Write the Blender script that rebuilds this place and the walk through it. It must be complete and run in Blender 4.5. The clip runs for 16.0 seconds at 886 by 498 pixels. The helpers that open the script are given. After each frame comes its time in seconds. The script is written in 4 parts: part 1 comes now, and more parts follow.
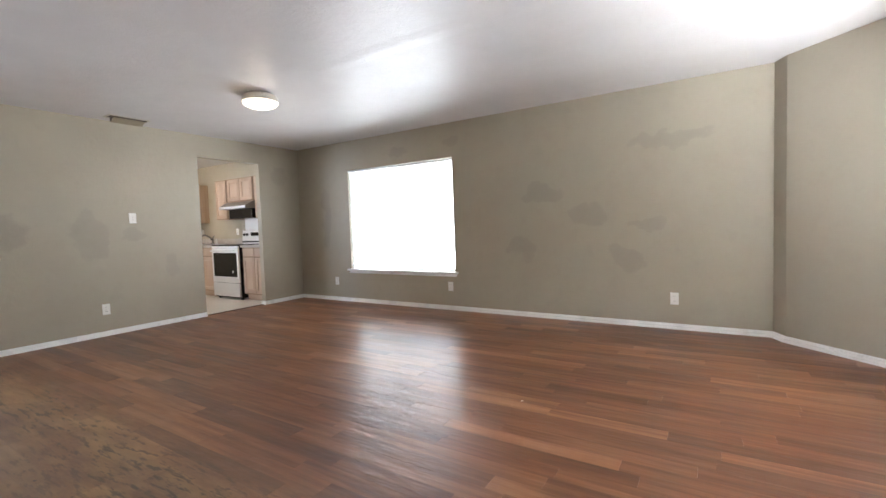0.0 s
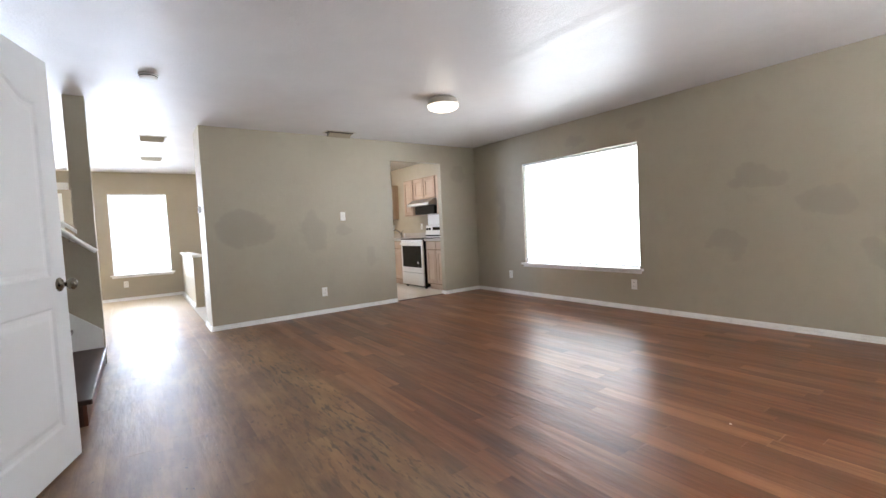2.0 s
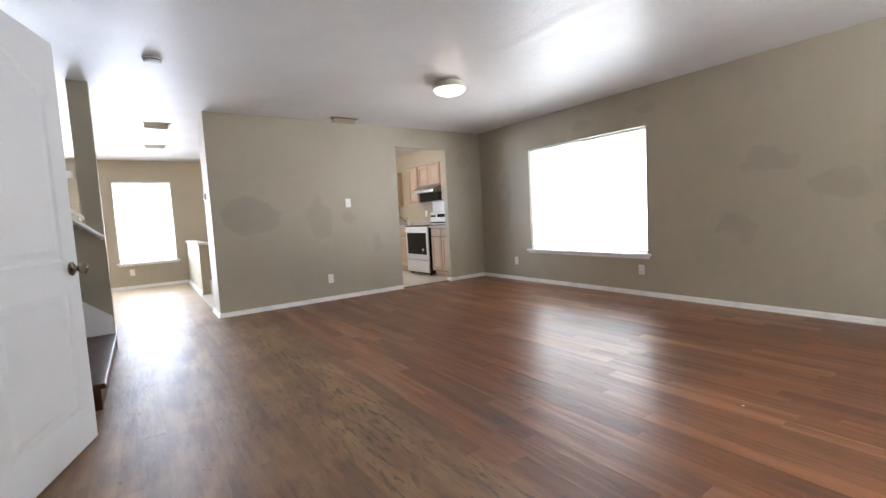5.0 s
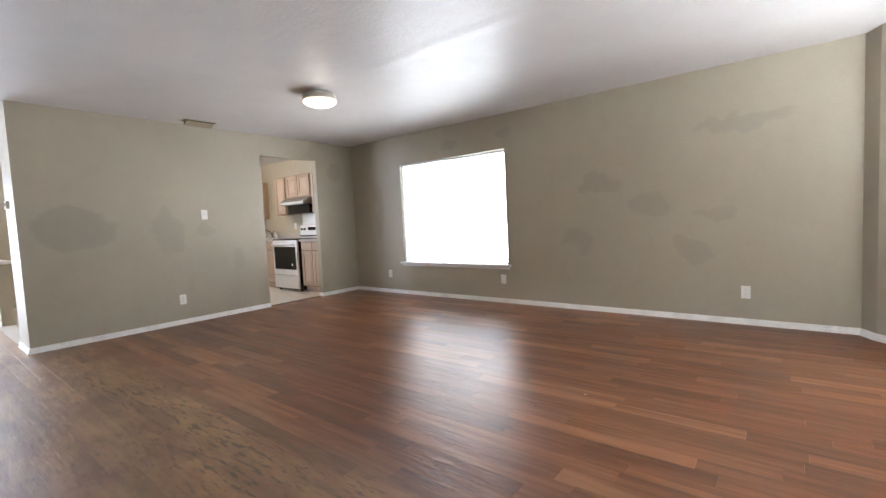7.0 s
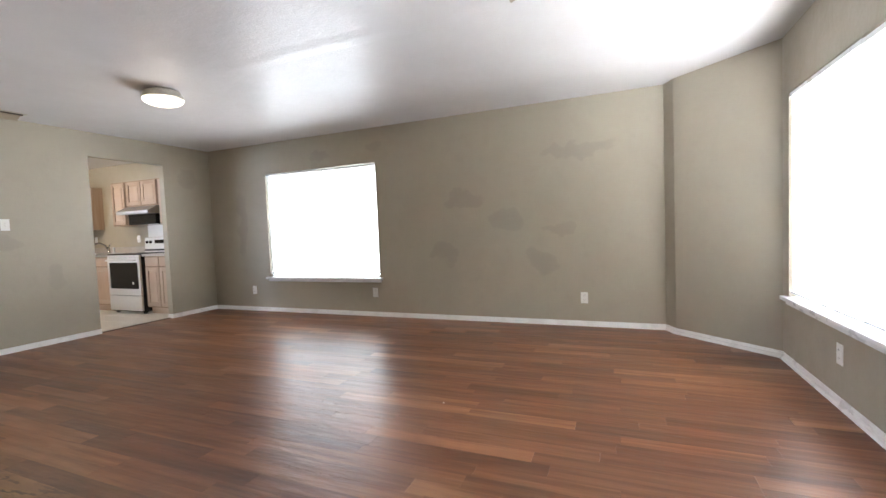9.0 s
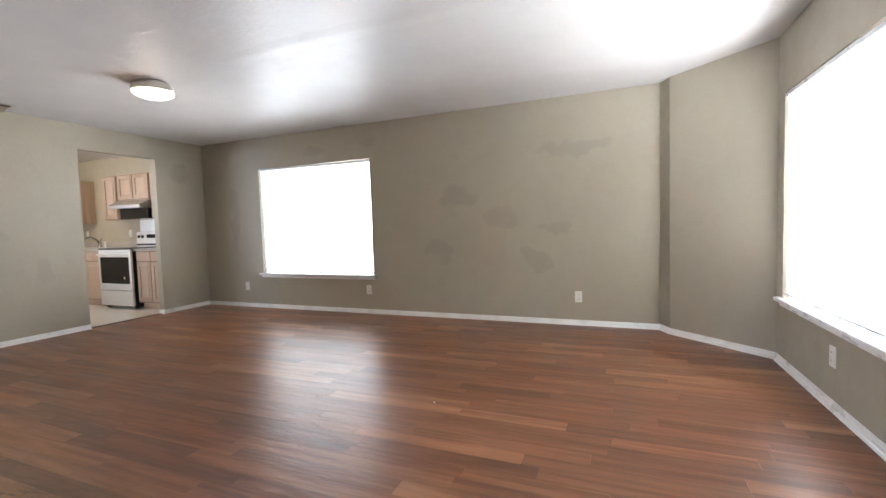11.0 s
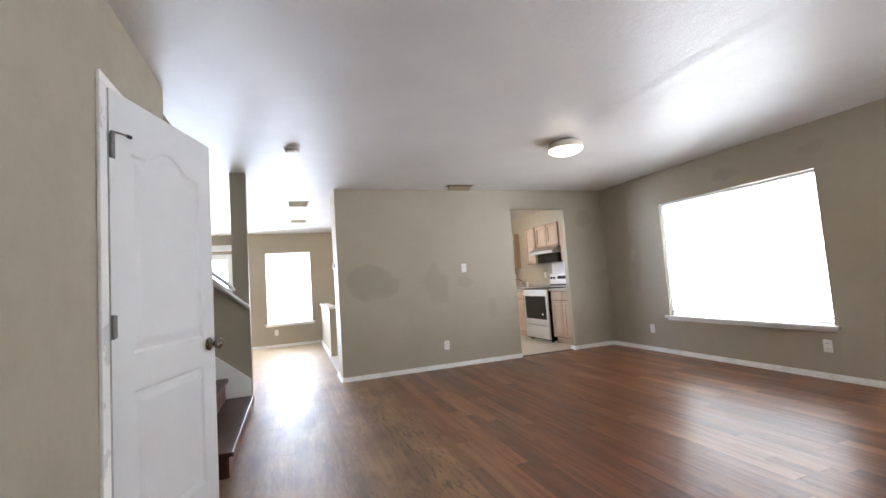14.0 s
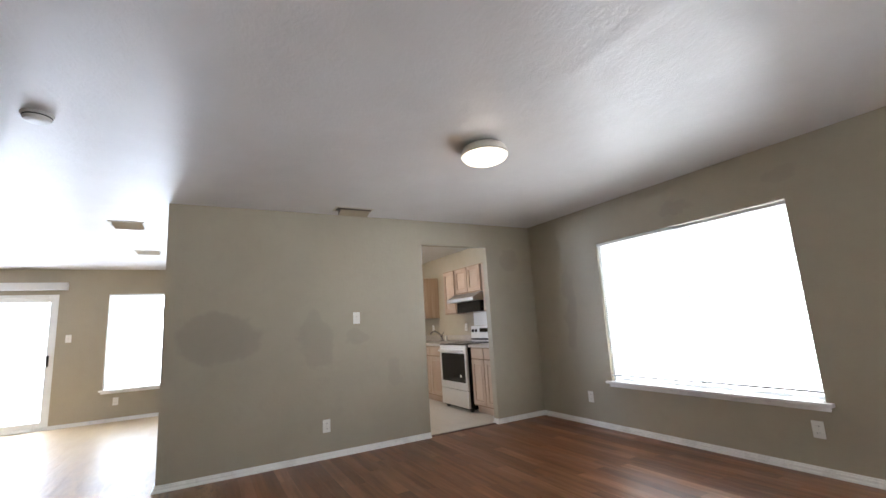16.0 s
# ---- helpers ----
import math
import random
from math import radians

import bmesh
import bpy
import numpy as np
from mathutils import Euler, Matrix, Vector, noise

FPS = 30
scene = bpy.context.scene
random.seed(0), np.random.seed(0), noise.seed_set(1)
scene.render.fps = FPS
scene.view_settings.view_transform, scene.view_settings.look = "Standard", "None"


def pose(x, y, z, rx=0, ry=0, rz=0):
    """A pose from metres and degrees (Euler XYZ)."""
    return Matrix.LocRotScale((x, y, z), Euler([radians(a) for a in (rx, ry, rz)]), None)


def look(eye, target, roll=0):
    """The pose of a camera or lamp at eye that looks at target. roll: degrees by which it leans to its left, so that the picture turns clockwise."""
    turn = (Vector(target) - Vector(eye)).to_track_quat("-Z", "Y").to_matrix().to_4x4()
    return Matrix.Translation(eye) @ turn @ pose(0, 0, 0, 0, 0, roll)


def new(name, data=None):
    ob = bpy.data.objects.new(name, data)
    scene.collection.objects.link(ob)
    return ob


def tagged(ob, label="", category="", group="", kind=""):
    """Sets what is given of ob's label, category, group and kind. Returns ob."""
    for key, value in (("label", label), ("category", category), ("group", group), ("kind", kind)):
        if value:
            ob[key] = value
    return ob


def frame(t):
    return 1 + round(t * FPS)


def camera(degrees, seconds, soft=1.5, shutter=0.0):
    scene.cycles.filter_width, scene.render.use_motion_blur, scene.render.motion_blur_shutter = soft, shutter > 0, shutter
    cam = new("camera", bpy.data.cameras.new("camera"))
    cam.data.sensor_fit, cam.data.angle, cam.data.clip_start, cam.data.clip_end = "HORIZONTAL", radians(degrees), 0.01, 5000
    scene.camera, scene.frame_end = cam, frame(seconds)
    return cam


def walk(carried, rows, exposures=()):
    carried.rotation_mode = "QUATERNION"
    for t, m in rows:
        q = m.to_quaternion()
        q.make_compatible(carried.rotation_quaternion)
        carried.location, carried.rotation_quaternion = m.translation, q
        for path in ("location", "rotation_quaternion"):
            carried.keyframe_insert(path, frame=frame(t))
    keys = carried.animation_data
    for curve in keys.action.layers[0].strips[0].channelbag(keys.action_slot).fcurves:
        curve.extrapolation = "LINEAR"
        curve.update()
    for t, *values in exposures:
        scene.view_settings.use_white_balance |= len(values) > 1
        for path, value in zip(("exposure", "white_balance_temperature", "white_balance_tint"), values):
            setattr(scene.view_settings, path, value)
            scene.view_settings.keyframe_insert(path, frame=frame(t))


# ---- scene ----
cam = camera(91.6, 16.0)
PATH = [
    (0, (-0.005, 0.044, 1.109), (-1.069, 1.734, 1.003), -2.0),
    (0.5, (-0.009, 0.041, 1.106), (-1.251, 1.605, 1.005), -2.3),
    (1, (-0.035, 0.06, 1.1), (-1.447, 1.472, 0.998), -2.4),
    (1.5, (-0.05, 0.061, 1.107), (-1.598, 1.322, 1.004), -2.6),
    (2, (-0.06, 0.038, 1.114), (-1.69, 1.193, 1.011), -2.8),
    (2.5, (-0.078, 0.027, 1.116), (-1.762, 1.101, 1.018), -3.1),
    (3, (-0.078, 0.0, 1.117), (-1.814, 0.988, 1.019), -3.2),
    (5.3, (-0.103, 0.003, 1.085), (-1.691, 1.207, 0.921), -3.0),
    (5.5, (-0.097, 0.001, 1.087), (-1.648, 1.254, 0.924), -2.9),
    (6, (-0.099, -0.017, 1.093), (-1.564, 1.335, 0.93), -3.1),
    (6.5, (-0.087, -0.037, 1.1), (-1.45, 1.42, 0.952), -2.9),
    (7, (-0.073, -0.024, 1.107), (-1.309, 1.543, 0.978), -2.7),
    (7.5, (-0.034, -0.007, 1.121), (-1.144, 1.653, 1.012), -2.4),
    (8, (0.008, 0.028, 1.127), (-0.971, 1.77, 1.03), -2.6),
    (8.5, (0.033, 0.032, 1.124), (-0.825, 1.837, 1.042), -2.4),
    (9, (0.051, 0.043, 1.114), (-0.718, 1.887, 1.018), -2.3),
    (11.5, (0.065, 0.1, 1.12), (-0.693, 1.947, 1.005), -1.7),
    (12, (0.05, 0.11, 1.113), (-0.827, 1.904, 0.993), -2.1),
    (12.5, (0.014, 0.104, 1.112), (-1.095, 1.764, 0.99), -3.0),
    (13, (-0.014, 0.13, 1.126), (-1.419, 1.55, 1.023), -4.3),
    (13.5, (-0.112, 0.129, 1.127), (-1.837, 1.14, 1.108), -3.6),
    (14, (-0.257, 0.141, 1.174), (-2.135, 0.814, 1.32), -4.0),
    (14.5, (-0.517, 0.247, 1.216), (-2.405, 0.831, 1.523), -3.1),
    (15, (-0.753, 0.501, 1.198), (-2.6, 1.207, 1.494), -1.9),
    (15.5, (-1.038, 0.735, 1.198), (-2.845, 1.517, 1.547), -1.1),
    (16, (-1.361, 1.012, 1.209), (-3.079, 1.977, 1.553), -3.5),
]
walk(cam, [(t, look(eye, target, roll)) for t, eye, target, roll in PATH], [(0.0, 0.1), (8.0, 0.08), (11.5, 0.08), (14.0, 0.08), (15.0, 0.05), (16.0, -0.27)])

# ---- world and light ----
world = bpy.data.worlds.new("sky")
scene.world = world
world.use_nodes = True
wn = world.node_tree
sky = wn.nodes.new("ShaderNodeTexSky")
sky.sky_type, sky.sun_disc = "NISHITA", False
sky.sun_elevation, sky.sun_rotation = radians(50), radians(200)
wn.nodes["Background"].inputs[1].default_value = 0.12
wn.links.new(sky.outputs[0], wn.nodes["Background"].inputs[0])


def sun_lamp(strength, elevation, heading):
    d = bpy.data.lights.new("sun", "SUN")
    d.energy, d.angle, d.color = strength, radians(12), (1.0, 0.96, 0.9)
    ob = new("sun", d)
    ob.matrix_world = look((0, 0, 20), (20 * math.sin(radians(heading)), 20 * math.cos(radians(heading)), 20 - 20 * math.tan(radians(elevation))))


def window_light(x, y, z, facing, width, height, watts, color=(1.0, 1.0, 1.0)):
    """Daylight in a window's opening, shining along facing."""
    d = bpy.data.lights.new("daylight", "AREA")
    d.shape, d.size, d.size_y, d.energy, d.color = "RECTANGLE", width, height, watts, color
    ob = new("daylight", d)
    ob.matrix_world = look((x, y, z), (x + facing[0], y + facing[1], z))
    return ob


sun_lamp(1.0, 50, 20)
DAY = (0.885, 0.935, 1.03)
HALL_DAY = (0.82, 0.925, 1.13)
window_light(-3.80, 5.12, 1.25, (0, -1), 2.8, 2.2, 265, DAY)
window_light(1.44, 2.96, 1.25, (-1, 0), 3.2, 2.2, 835, DAY)
window_light(-10.52, 0.11, 1.26, (1, 0), 1.7, 2.2, 430, HALL_DAY)
window_light(-10.56, -1.90, 1.02, (1, 0), 2.6, 2.3, 490, HALL_DAY)

# ---- materials ----
def node(nt, kind, **inputs):
    n = nt.nodes.new("ShaderNode" + kind)
    for key, value in inputs.items():
        n.inputs[key.replace("_", " ")].default_value = value
    return n


def mixed(nt, fac, a, b, blend="MIX"):
    n = nt.nodes.new("ShaderNodeMix")
    n.data_type, n.blend_type = "RGBA", blend
    for socket, value in ((n.inputs[0], fac), (n.inputs[6], a), (n.inputs[7], b)):
        if hasattr(value, "is_linked"):
            nt.links.new(value, socket)
        else:
            socket.default_value = value if isinstance(value, float) else (*value, 1.0)
    return n.outputs[2]


def ramp(nt, fac, stops):
    n = nt.nodes.new("ShaderNodeValToRGB")
    els = n.color_ramp.elements
    while len(els) < len(stops):
        els.new(0.5)
    for e, (p, v) in zip(els, stops):
        e.position = p
        e.color = (v, v, v, 1) if isinstance(v, (int, float)) else (*v, 1)
    nt.links.new(fac, n.inputs[0])
    return n.outputs[0]


def noise_tex(nt, vec, scale, detail=4.0, rough=0.55, distort=0.0):
    n = node(nt, "TexNoise", Scale=scale, Detail=detail, Roughness=rough, Distortion=distort)
    nt.links.new(vec, n.inputs["Vector"])
    return n.outputs["Fac"]


def mapped(nt, vec, scale=(1, 1, 1), loc=(0, 0, 0)):
    n = nt.nodes.new("ShaderNodeMapping")
    n.inputs["Scale"].default_value, n.inputs["Location"].default_value = scale, loc
    nt.links.new(vec, n.inputs["Vector"])
    return n.outputs[0]


def material(name, color, rough=0.5, metal=0.0, grain=0.06, scale=6.0, bump=0.0, bump_scale=60.0, spec=0.5, rough_var=0.08):
    """Plain stuff: a base colour varied at two scales, uneven gloss and a fine relief."""
    m = bpy.data.materials.new(name)
    m.use_nodes = True
    nt = m.node_tree
    p = nt.nodes["Principled BSDF"]
    pos = nt.nodes.new("ShaderNodeNewGeometry").outputs["Position"]
    big, small = noise_tex(nt, pos, scale, 3), noise_tex(nt, pos, scale * 14, 3)
    dark = tuple(c * (1 - 2.2 * grain) for c in color)
    light = tuple(min(1, c * (1 + grain)) for c in color)
    a = mixed(nt, ramp(nt, big, [(0.3, 0.0), (0.7, 1.0)]), dark, light)
    b = mixed(nt, ramp(nt, small, [(0.35, 0.0), (0.75, 1.0)]), tuple(c * (1 - grain) for c in color), light)
    nt.links.new(mixed(nt, 0.4, a, b), p.inputs["Base Color"])
    r = ramp(nt, big, [(0.25, max(0.02, rough - rough_var)), (0.75, min(1, rough + rough_var))])
    nt.links.new(r, p.inputs["Roughness"])
    p.inputs["Metallic"].default_value = metal
    p.inputs["Specular IOR Level"].default_value = spec
    if bump:
        bn = node(nt, "Bump", Strength=bump, Distance=0.004)
        nt.links.new(noise_tex(nt, pos, bump_scale, 4), bn.inputs["Height"])
        nt.links.new(bn.outputs[0], p.inputs["Normal"])
    return m


def wall_paint(name, color, patches=()):
    """Eggshell paint with roller texture, faint blotches and touched-up patches: (x, y, z, size along x, y, z, strength)."""
    m = bpy.data.materials.new(name)
    m.use_nodes = True
    nt = m.node_tree
    p = nt.nodes["Principled BSDF"]
    pos = nt.nodes.new("ShaderNodeNewGeometry").outputs["Position"]
    big, mid, fine = noise_tex(nt, pos, 1.3, 4), noise_tex(nt, pos, 7.0, 4), noise_tex(nt, pos, 160.0, 2)
    col = mixed(nt, ramp(nt, big, [(0.3, 0.0), (0.72, 1.0)]), tuple(c * 0.95 for c in color), tuple(c * 1.03 for c in color))
    col = mixed(nt, ramp(nt, mid, [(0.52, 0.0), (0.75, 0.35)]), col, tuple(c * 0.9 for c in color))
    rough = ramp(nt, mid, [(0.3, 0.42), (0.7, 0.55)])
    warp = nt.nodes.new("ShaderNodeVectorMath")
    warp.operation = "MULTIPLY_ADD"
    wob = node(nt, "TexNoise", Scale=3.2, Detail=4.0)
    nt.links.new(pos, wob.inputs["Vector"])
    nt.links.new(wob.outputs["Color"], warp.inputs[0])
    warp.inputs[1].default_value = (0.44, 0.44, 0.44)
    nt.links.new(pos, warp.inputs[2])
    for x, y, z, sx, sy, sz, much in patches:
        mp = mapped(nt, warp.outputs[0], (1 / sx, 1 / sy, 1 / sz), (-(x + 0.22) / sx, -(y + 0.22) / sy, -(z + 0.22) / sz))
        ln = nt.nodes.new("ShaderNodeVectorMath")
        ln.operation = "LENGTH"
        nt.links.new(mp, ln.inputs[0])
        f = ramp(nt, ln.outputs["Value"], [(0.5, 0.8 * much), (0.84, 0.62 * much), (1.06, 0.0)])
        col = mixed(nt, f, col, tuple(c * k for c, k in zip(color, (0.80, 0.81, 0.84))))
        rough = mixed(nt, f, rough, (0.62, 0.62, 0.62))
    nt.links.new(col, p.inputs["Base Color"])
    nt.links.new(rough, p.inputs["Roughness"])
    p.inputs["Specular IOR Level"].default_value = 0.35
    b1 = node(nt, "Bump", Strength=0.22, Distance=0.0025)
    nt.links.new(fine, b1.inputs["Height"])
    b2 = node(nt, "Bump", Strength=0.2, Distance=0.012)
    nt.links.new(noise_tex(nt, pos, 22.0, 3), b2.inputs["Height"])
    nt.links.new(b1.outputs[0], b2.inputs["Normal"])
    nt.links.new(b2.outputs[0], p.inputs["Normal"])
    return m


def ceiling_paint():
    """Semi-gloss white over a hand-trowelled texture."""
    m = bpy.data.materials.new("ceiling paint")
    m.use_nodes = True
    nt = m.node_tree
    p = nt.nodes["Principled BSDF"]
    pos = nt.nodes.new("ShaderNodeNewGeometry").outputs["Position"]
    nt.links.new(mixed(nt, ramp(nt, noise_tex(nt, pos, 1.1, 4), [(0.3, 0.0), (0.7, 1.0)]), (0.575, 0.545, 0.525), (0.64, 0.612, 0.592)), p.inputs["Base Color"])
    nt.links.new(ramp(nt, noise_tex(nt, pos, 5.0, 3), [(0.3, 0.36), (0.7, 0.45)]), p.inputs["Roughness"])
    p.inputs["Specular IOR Level"].default_value = 0.48
    vor = node(nt, "TexNoise", Scale=16.0, Detail=6.0, Roughness=0.6, Distortion=1.2)
    nt.links.new(mapped(nt, pos, (1, 1.8, 1)), vor.inputs["Vector"])
    b = node(nt, "Bump", Strength=0.13, Distance=0.01)
    nt.links.new(ramp(nt, vor.outputs["Fac"], [(0.42, 0.0), (0.6, 1.0)]), b.inputs["Height"])
    seam = node(nt, "Bump", Strength=0.45, Distance=0.03)
    xyz = nt.nodes.new("ShaderNodeSeparateXYZ")
    nt.links.new(pos, xyz.inputs[0])
    wob = nt.nodes.new("ShaderNodeMath")
    wob.operation = "MULTIPLY_ADD"
    nt.links.new(noise_tex(nt, pos, 1.5, 3), wob.inputs[0])
    wob.inputs[1].default_value = 0.12
    nt.links.new(xyz.outputs[1], wob.inputs[2])
    band = nt.nodes.new("ShaderNodeMapRange")
    nt.links.new(wob.outputs[0], band.inputs[0])
    band.inputs[1].default_value, band.inputs[2].default_value = 2.58, 2.78
    ridge = ramp(nt, band.outputs[0], [(0.0, 0.0), (0.45, 1.0), (0.58, 1.0), (1.0, 0.0)])
    fade = nt.nodes.new("ShaderNodeMapRange")
    nt.links.new(xyz.outputs[0], fade.inputs[0])
    fade.inputs[1].default_value, fade.inputs[2].default_value = -3.2, -2.2
    ridge = mixed(nt, 1.0, ridge, fade.outputs[0], "MULTIPLY")
    relief = mixed(nt, 0.45, noise_tex(nt, pos, 3.0, 2), ridge)
    nt.links.new(relief, seam.inputs["Height"])
    nt.links.new(b.outputs[0], seam.inputs["Normal"])
    nt.links.new(seam.outputs[0], p.inputs["Normal"])
    return m


def plank_wood(name, tones, streak, rough, worn=False):
    """Laminate boards: one tone to a board from Object Info, long grain, scuffs; the joined rest varies by island."""
    m = bpy.data.materials.new(name)
    m.use_nodes = True
    nt = m.node_tree
    p = nt.nodes["Principled BSDF"]
    geo = nt.nodes.new("ShaderNodeNewGeometry")
    pos = geo.outputs["Position"]
    info = nt.nodes.new("ShaderNodeObjectInfo")
    add = nt.nodes.new("ShaderNodeMath")
    add.operation = "ADD"
    nt.links.new(info.outputs["Random"], add.inputs[0])
    nt.links.new(geo.outputs["Random Per Island"], add.inputs[1])
    fr = nt.nodes.new("ShaderNodeMath")
    fr.operation = "FRACT"
    nt.links.new(add.outputs[0], fr.inputs[0])
    rnd = fr.outputs[0]
    base = ramp(nt, rnd, [(i / (len(tones) - 1), t) for i, t in enumerate(tones)])
    off = nt.nodes.new("ShaderNodeVectorMath")
    off.operation = "MULTIPLY_ADD"
    comb = nt.nodes.new("ShaderNodeCombineXYZ")
    for k in range(3):
        nt.links.new(rnd, comb.inputs[k])
    nt.links.new(comb.outputs[0], off.inputs[0])
    off.inputs[1].default_value = (17.0, 9.0, 5.0)
    nt.links.new(pos, off.inputs[2])
    v = off.outputs[0]
    long_grain = noise_tex(nt, mapped(nt, v, (1.1, 21.0, 1.0)), 1.0, 3, 0.55)
    fine = noise_tex(nt, mapped(nt, v, (6.0, 150.0, 1.0)), 1.0, 3, 0.6)
    cloud = noise_tex(nt, mapped(nt, v, (2.6, 9.0, 1.0)), 1.0, 3, 0.5)
    col = mixed(nt, ramp(nt, long_grain, [(0.34, 0.75), (0.60, 0.0)]), base, streak, "MULTIPLY")
    col = mixed(nt, ramp(nt, cloud, [(0.35, 0.35), (0.65, 0.0)]), col, streak, "MULTIPLY")
    col = mixed(nt, ramp(nt, fine, [(0.3, 0.2), (0.6, 0.0)]), col, streak, "MULTIPLY")
    scuff = noise_tex(nt, mapped(nt, pos, (1.0, 3.0, 1.0)), 1.6, 2, 0.5)
    gloss = ramp(nt, scuff, [(0.3, rough), (0.7, rough + 0.10)])
    p.inputs["Specular IOR Level"].default_value = 0.5
    if worn:
        # the walkway along the hall: finish worn to a yellow brown, scratched and stained
        xyz = nt.nodes.new("ShaderNodeSeparateXYZ")
        nt.links.new(pos, xyz.inputs[0])
        edge = nt.nodes.new("ShaderNodeMath")
        edge.operation = "MULTIPLY_ADD"
        nt.links.new(noise_tex(nt, mapped(nt, pos, (0.9, 4.0, 1.0)), 1.0, 4, 0.6), edge.inputs[0])
        edge.inputs[1].default_value = 0.35
        nt.links.new(xyz.outputs[1], edge.inputs[2])

        def across(a, b, stops):
            n = nt.nodes.new("ShaderNodeMapRange")
            nt.links.new(edge.outputs[0], n.inputs[0])
            n.inputs[1].default_value, n.inputs[2].default_value = a, b
            return ramp(nt, n.outputs[0], stops)
        zone = across(1.18, 1.48, [(0.0, 1.0), (1.0, 0.0)])
        stained = across(0.40, 1.48, [(0.0, 0.15), (0.42, 0.5), (0.58, 1.0), (0.82, 1.0), (1.0, 0.0)])
        tan = mixed(nt, ramp(nt, noise_tex(nt, mapped(nt, pos, (1.6, 5.0, 1.0)), 1.3, 4, 0.6), [(0.40, 0.0), (0.60, 1.0)]), (0.205, 0.112, 0.057), (0.385, 0.235, 0.104))
        tan = mixed(nt, ramp(nt, cloud, [(0.38, 0.55), (0.58, 0.0)]), tan, (0.66, 0.55, 0.50), "MULTIPLY")
        tan = mixed(nt, ramp(nt, rnd, [(0.0, 0.4), (0.4, 0.0), (0.7, 0.25), (1.0, 0.0)]), tan, (0.62, 0.52, 0.48), "MULTIPLY")
        tan = mixed(nt, 0.30, tan, col)
        marks = noise_tex(nt, mapped(nt, pos, (6.5, 34.0, 1.0)), 1.0, 4, 0.62, 0.1)
        where = ramp(nt, noise_tex(nt, mapped(nt, pos, (0.9, 1.8, 1.0)), 1.3, 3), [(0.36, 0.0), (0.48, 1.0)])
        amount = mixed(nt, 1.0, ramp(nt, marks, [(0.52, 0.0), (0.61, 0.9)]), mixed(nt, 1.0, where, stained, "MULTIPLY"), "MULTIPLY")
        spots = ramp(nt, noise_tex(nt, mapped(nt, pos, (13.0, 22.0, 1.0)), 1.0, 2, 0.5), [(0.70, 0.0), (0.74, 0.8)])
        tan = mixed(nt, amount, tan, (0.062, 0.035, 0.021))
        tan = mixed(nt, spots, tan, (0.055, 0.035, 0.025))
        # overexposed daylight by the patio door, painted in as paler boards
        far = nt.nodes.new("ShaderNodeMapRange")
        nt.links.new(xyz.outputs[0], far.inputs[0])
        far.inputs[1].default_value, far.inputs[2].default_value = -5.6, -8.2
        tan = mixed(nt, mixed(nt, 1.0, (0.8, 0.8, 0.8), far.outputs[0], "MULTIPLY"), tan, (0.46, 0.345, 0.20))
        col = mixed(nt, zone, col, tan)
        gloss = mixed(nt, zone, gloss, ramp(nt, scuff, [(0.3, rough + 0.07), (0.7, rough + 0.19)]))
        gloss = mixed(nt, 0.35, gloss, ramp(nt, rnd, [(0.0, rough), (0.5, rough + 0.12), (1.0, rough + 0.02)]))
        nt.links.new(mixed(nt, zone, (0.78, 0.78, 0.78), (0.95, 0.95, 0.95)), p.inputs["Specular IOR Level"])
        # boards swollen at their edges and dented: the gloss breaks up in waves
        wave = node(nt, "Bump", Strength=0.7, Distance=0.008)
        nt.links.new(mixed(nt, 0.45, noise_tex(nt, mapped(nt, pos, (4.0, 10.5, 1.0)), 1.0, 3, 0.55, 0.3), noise_tex(nt, mapped(nt, v, (5.0, 26.0, 1.0)), 1.0, 3, 0.55)), wave.inputs["Height"])
        nt.links.new(wave.outputs[0], p.inputs["Normal"])
    nt.links.new(col, p.inputs["Base Color"])
    nt.links.new(gloss, p.inputs["Roughness"])
    return m


def glass():
    m = bpy.data.materials.new("window glass")
    m.use_nodes = True
    p = m.node_tree.nodes["Principled BSDF"]
    p.inputs["Base Color"].default_value = (0.97, 0.99, 0.98, 1)
    p.inputs["Roughness"].default_value = 0.0
    p.inputs["IOR"].default_value = 1.45
    p.inputs["Transmission Weight"].default_value = 1.0
    return m


def frosted_glow(name, color, strength):
    m = bpy.data.materials.new(name)
    m.use_nodes = True
    p = m.node_tree.nodes["Principled BSDF"]
    p.inputs["Base Color"].default_value = (0.9, 0.88, 0.82, 1)
    p.inputs["Roughness"].default_value = 0.35
    p.inputs["Emission Color"].default_value = (*color, 1)
    p.inputs["Emission Strength"].default_value = strength
    return m


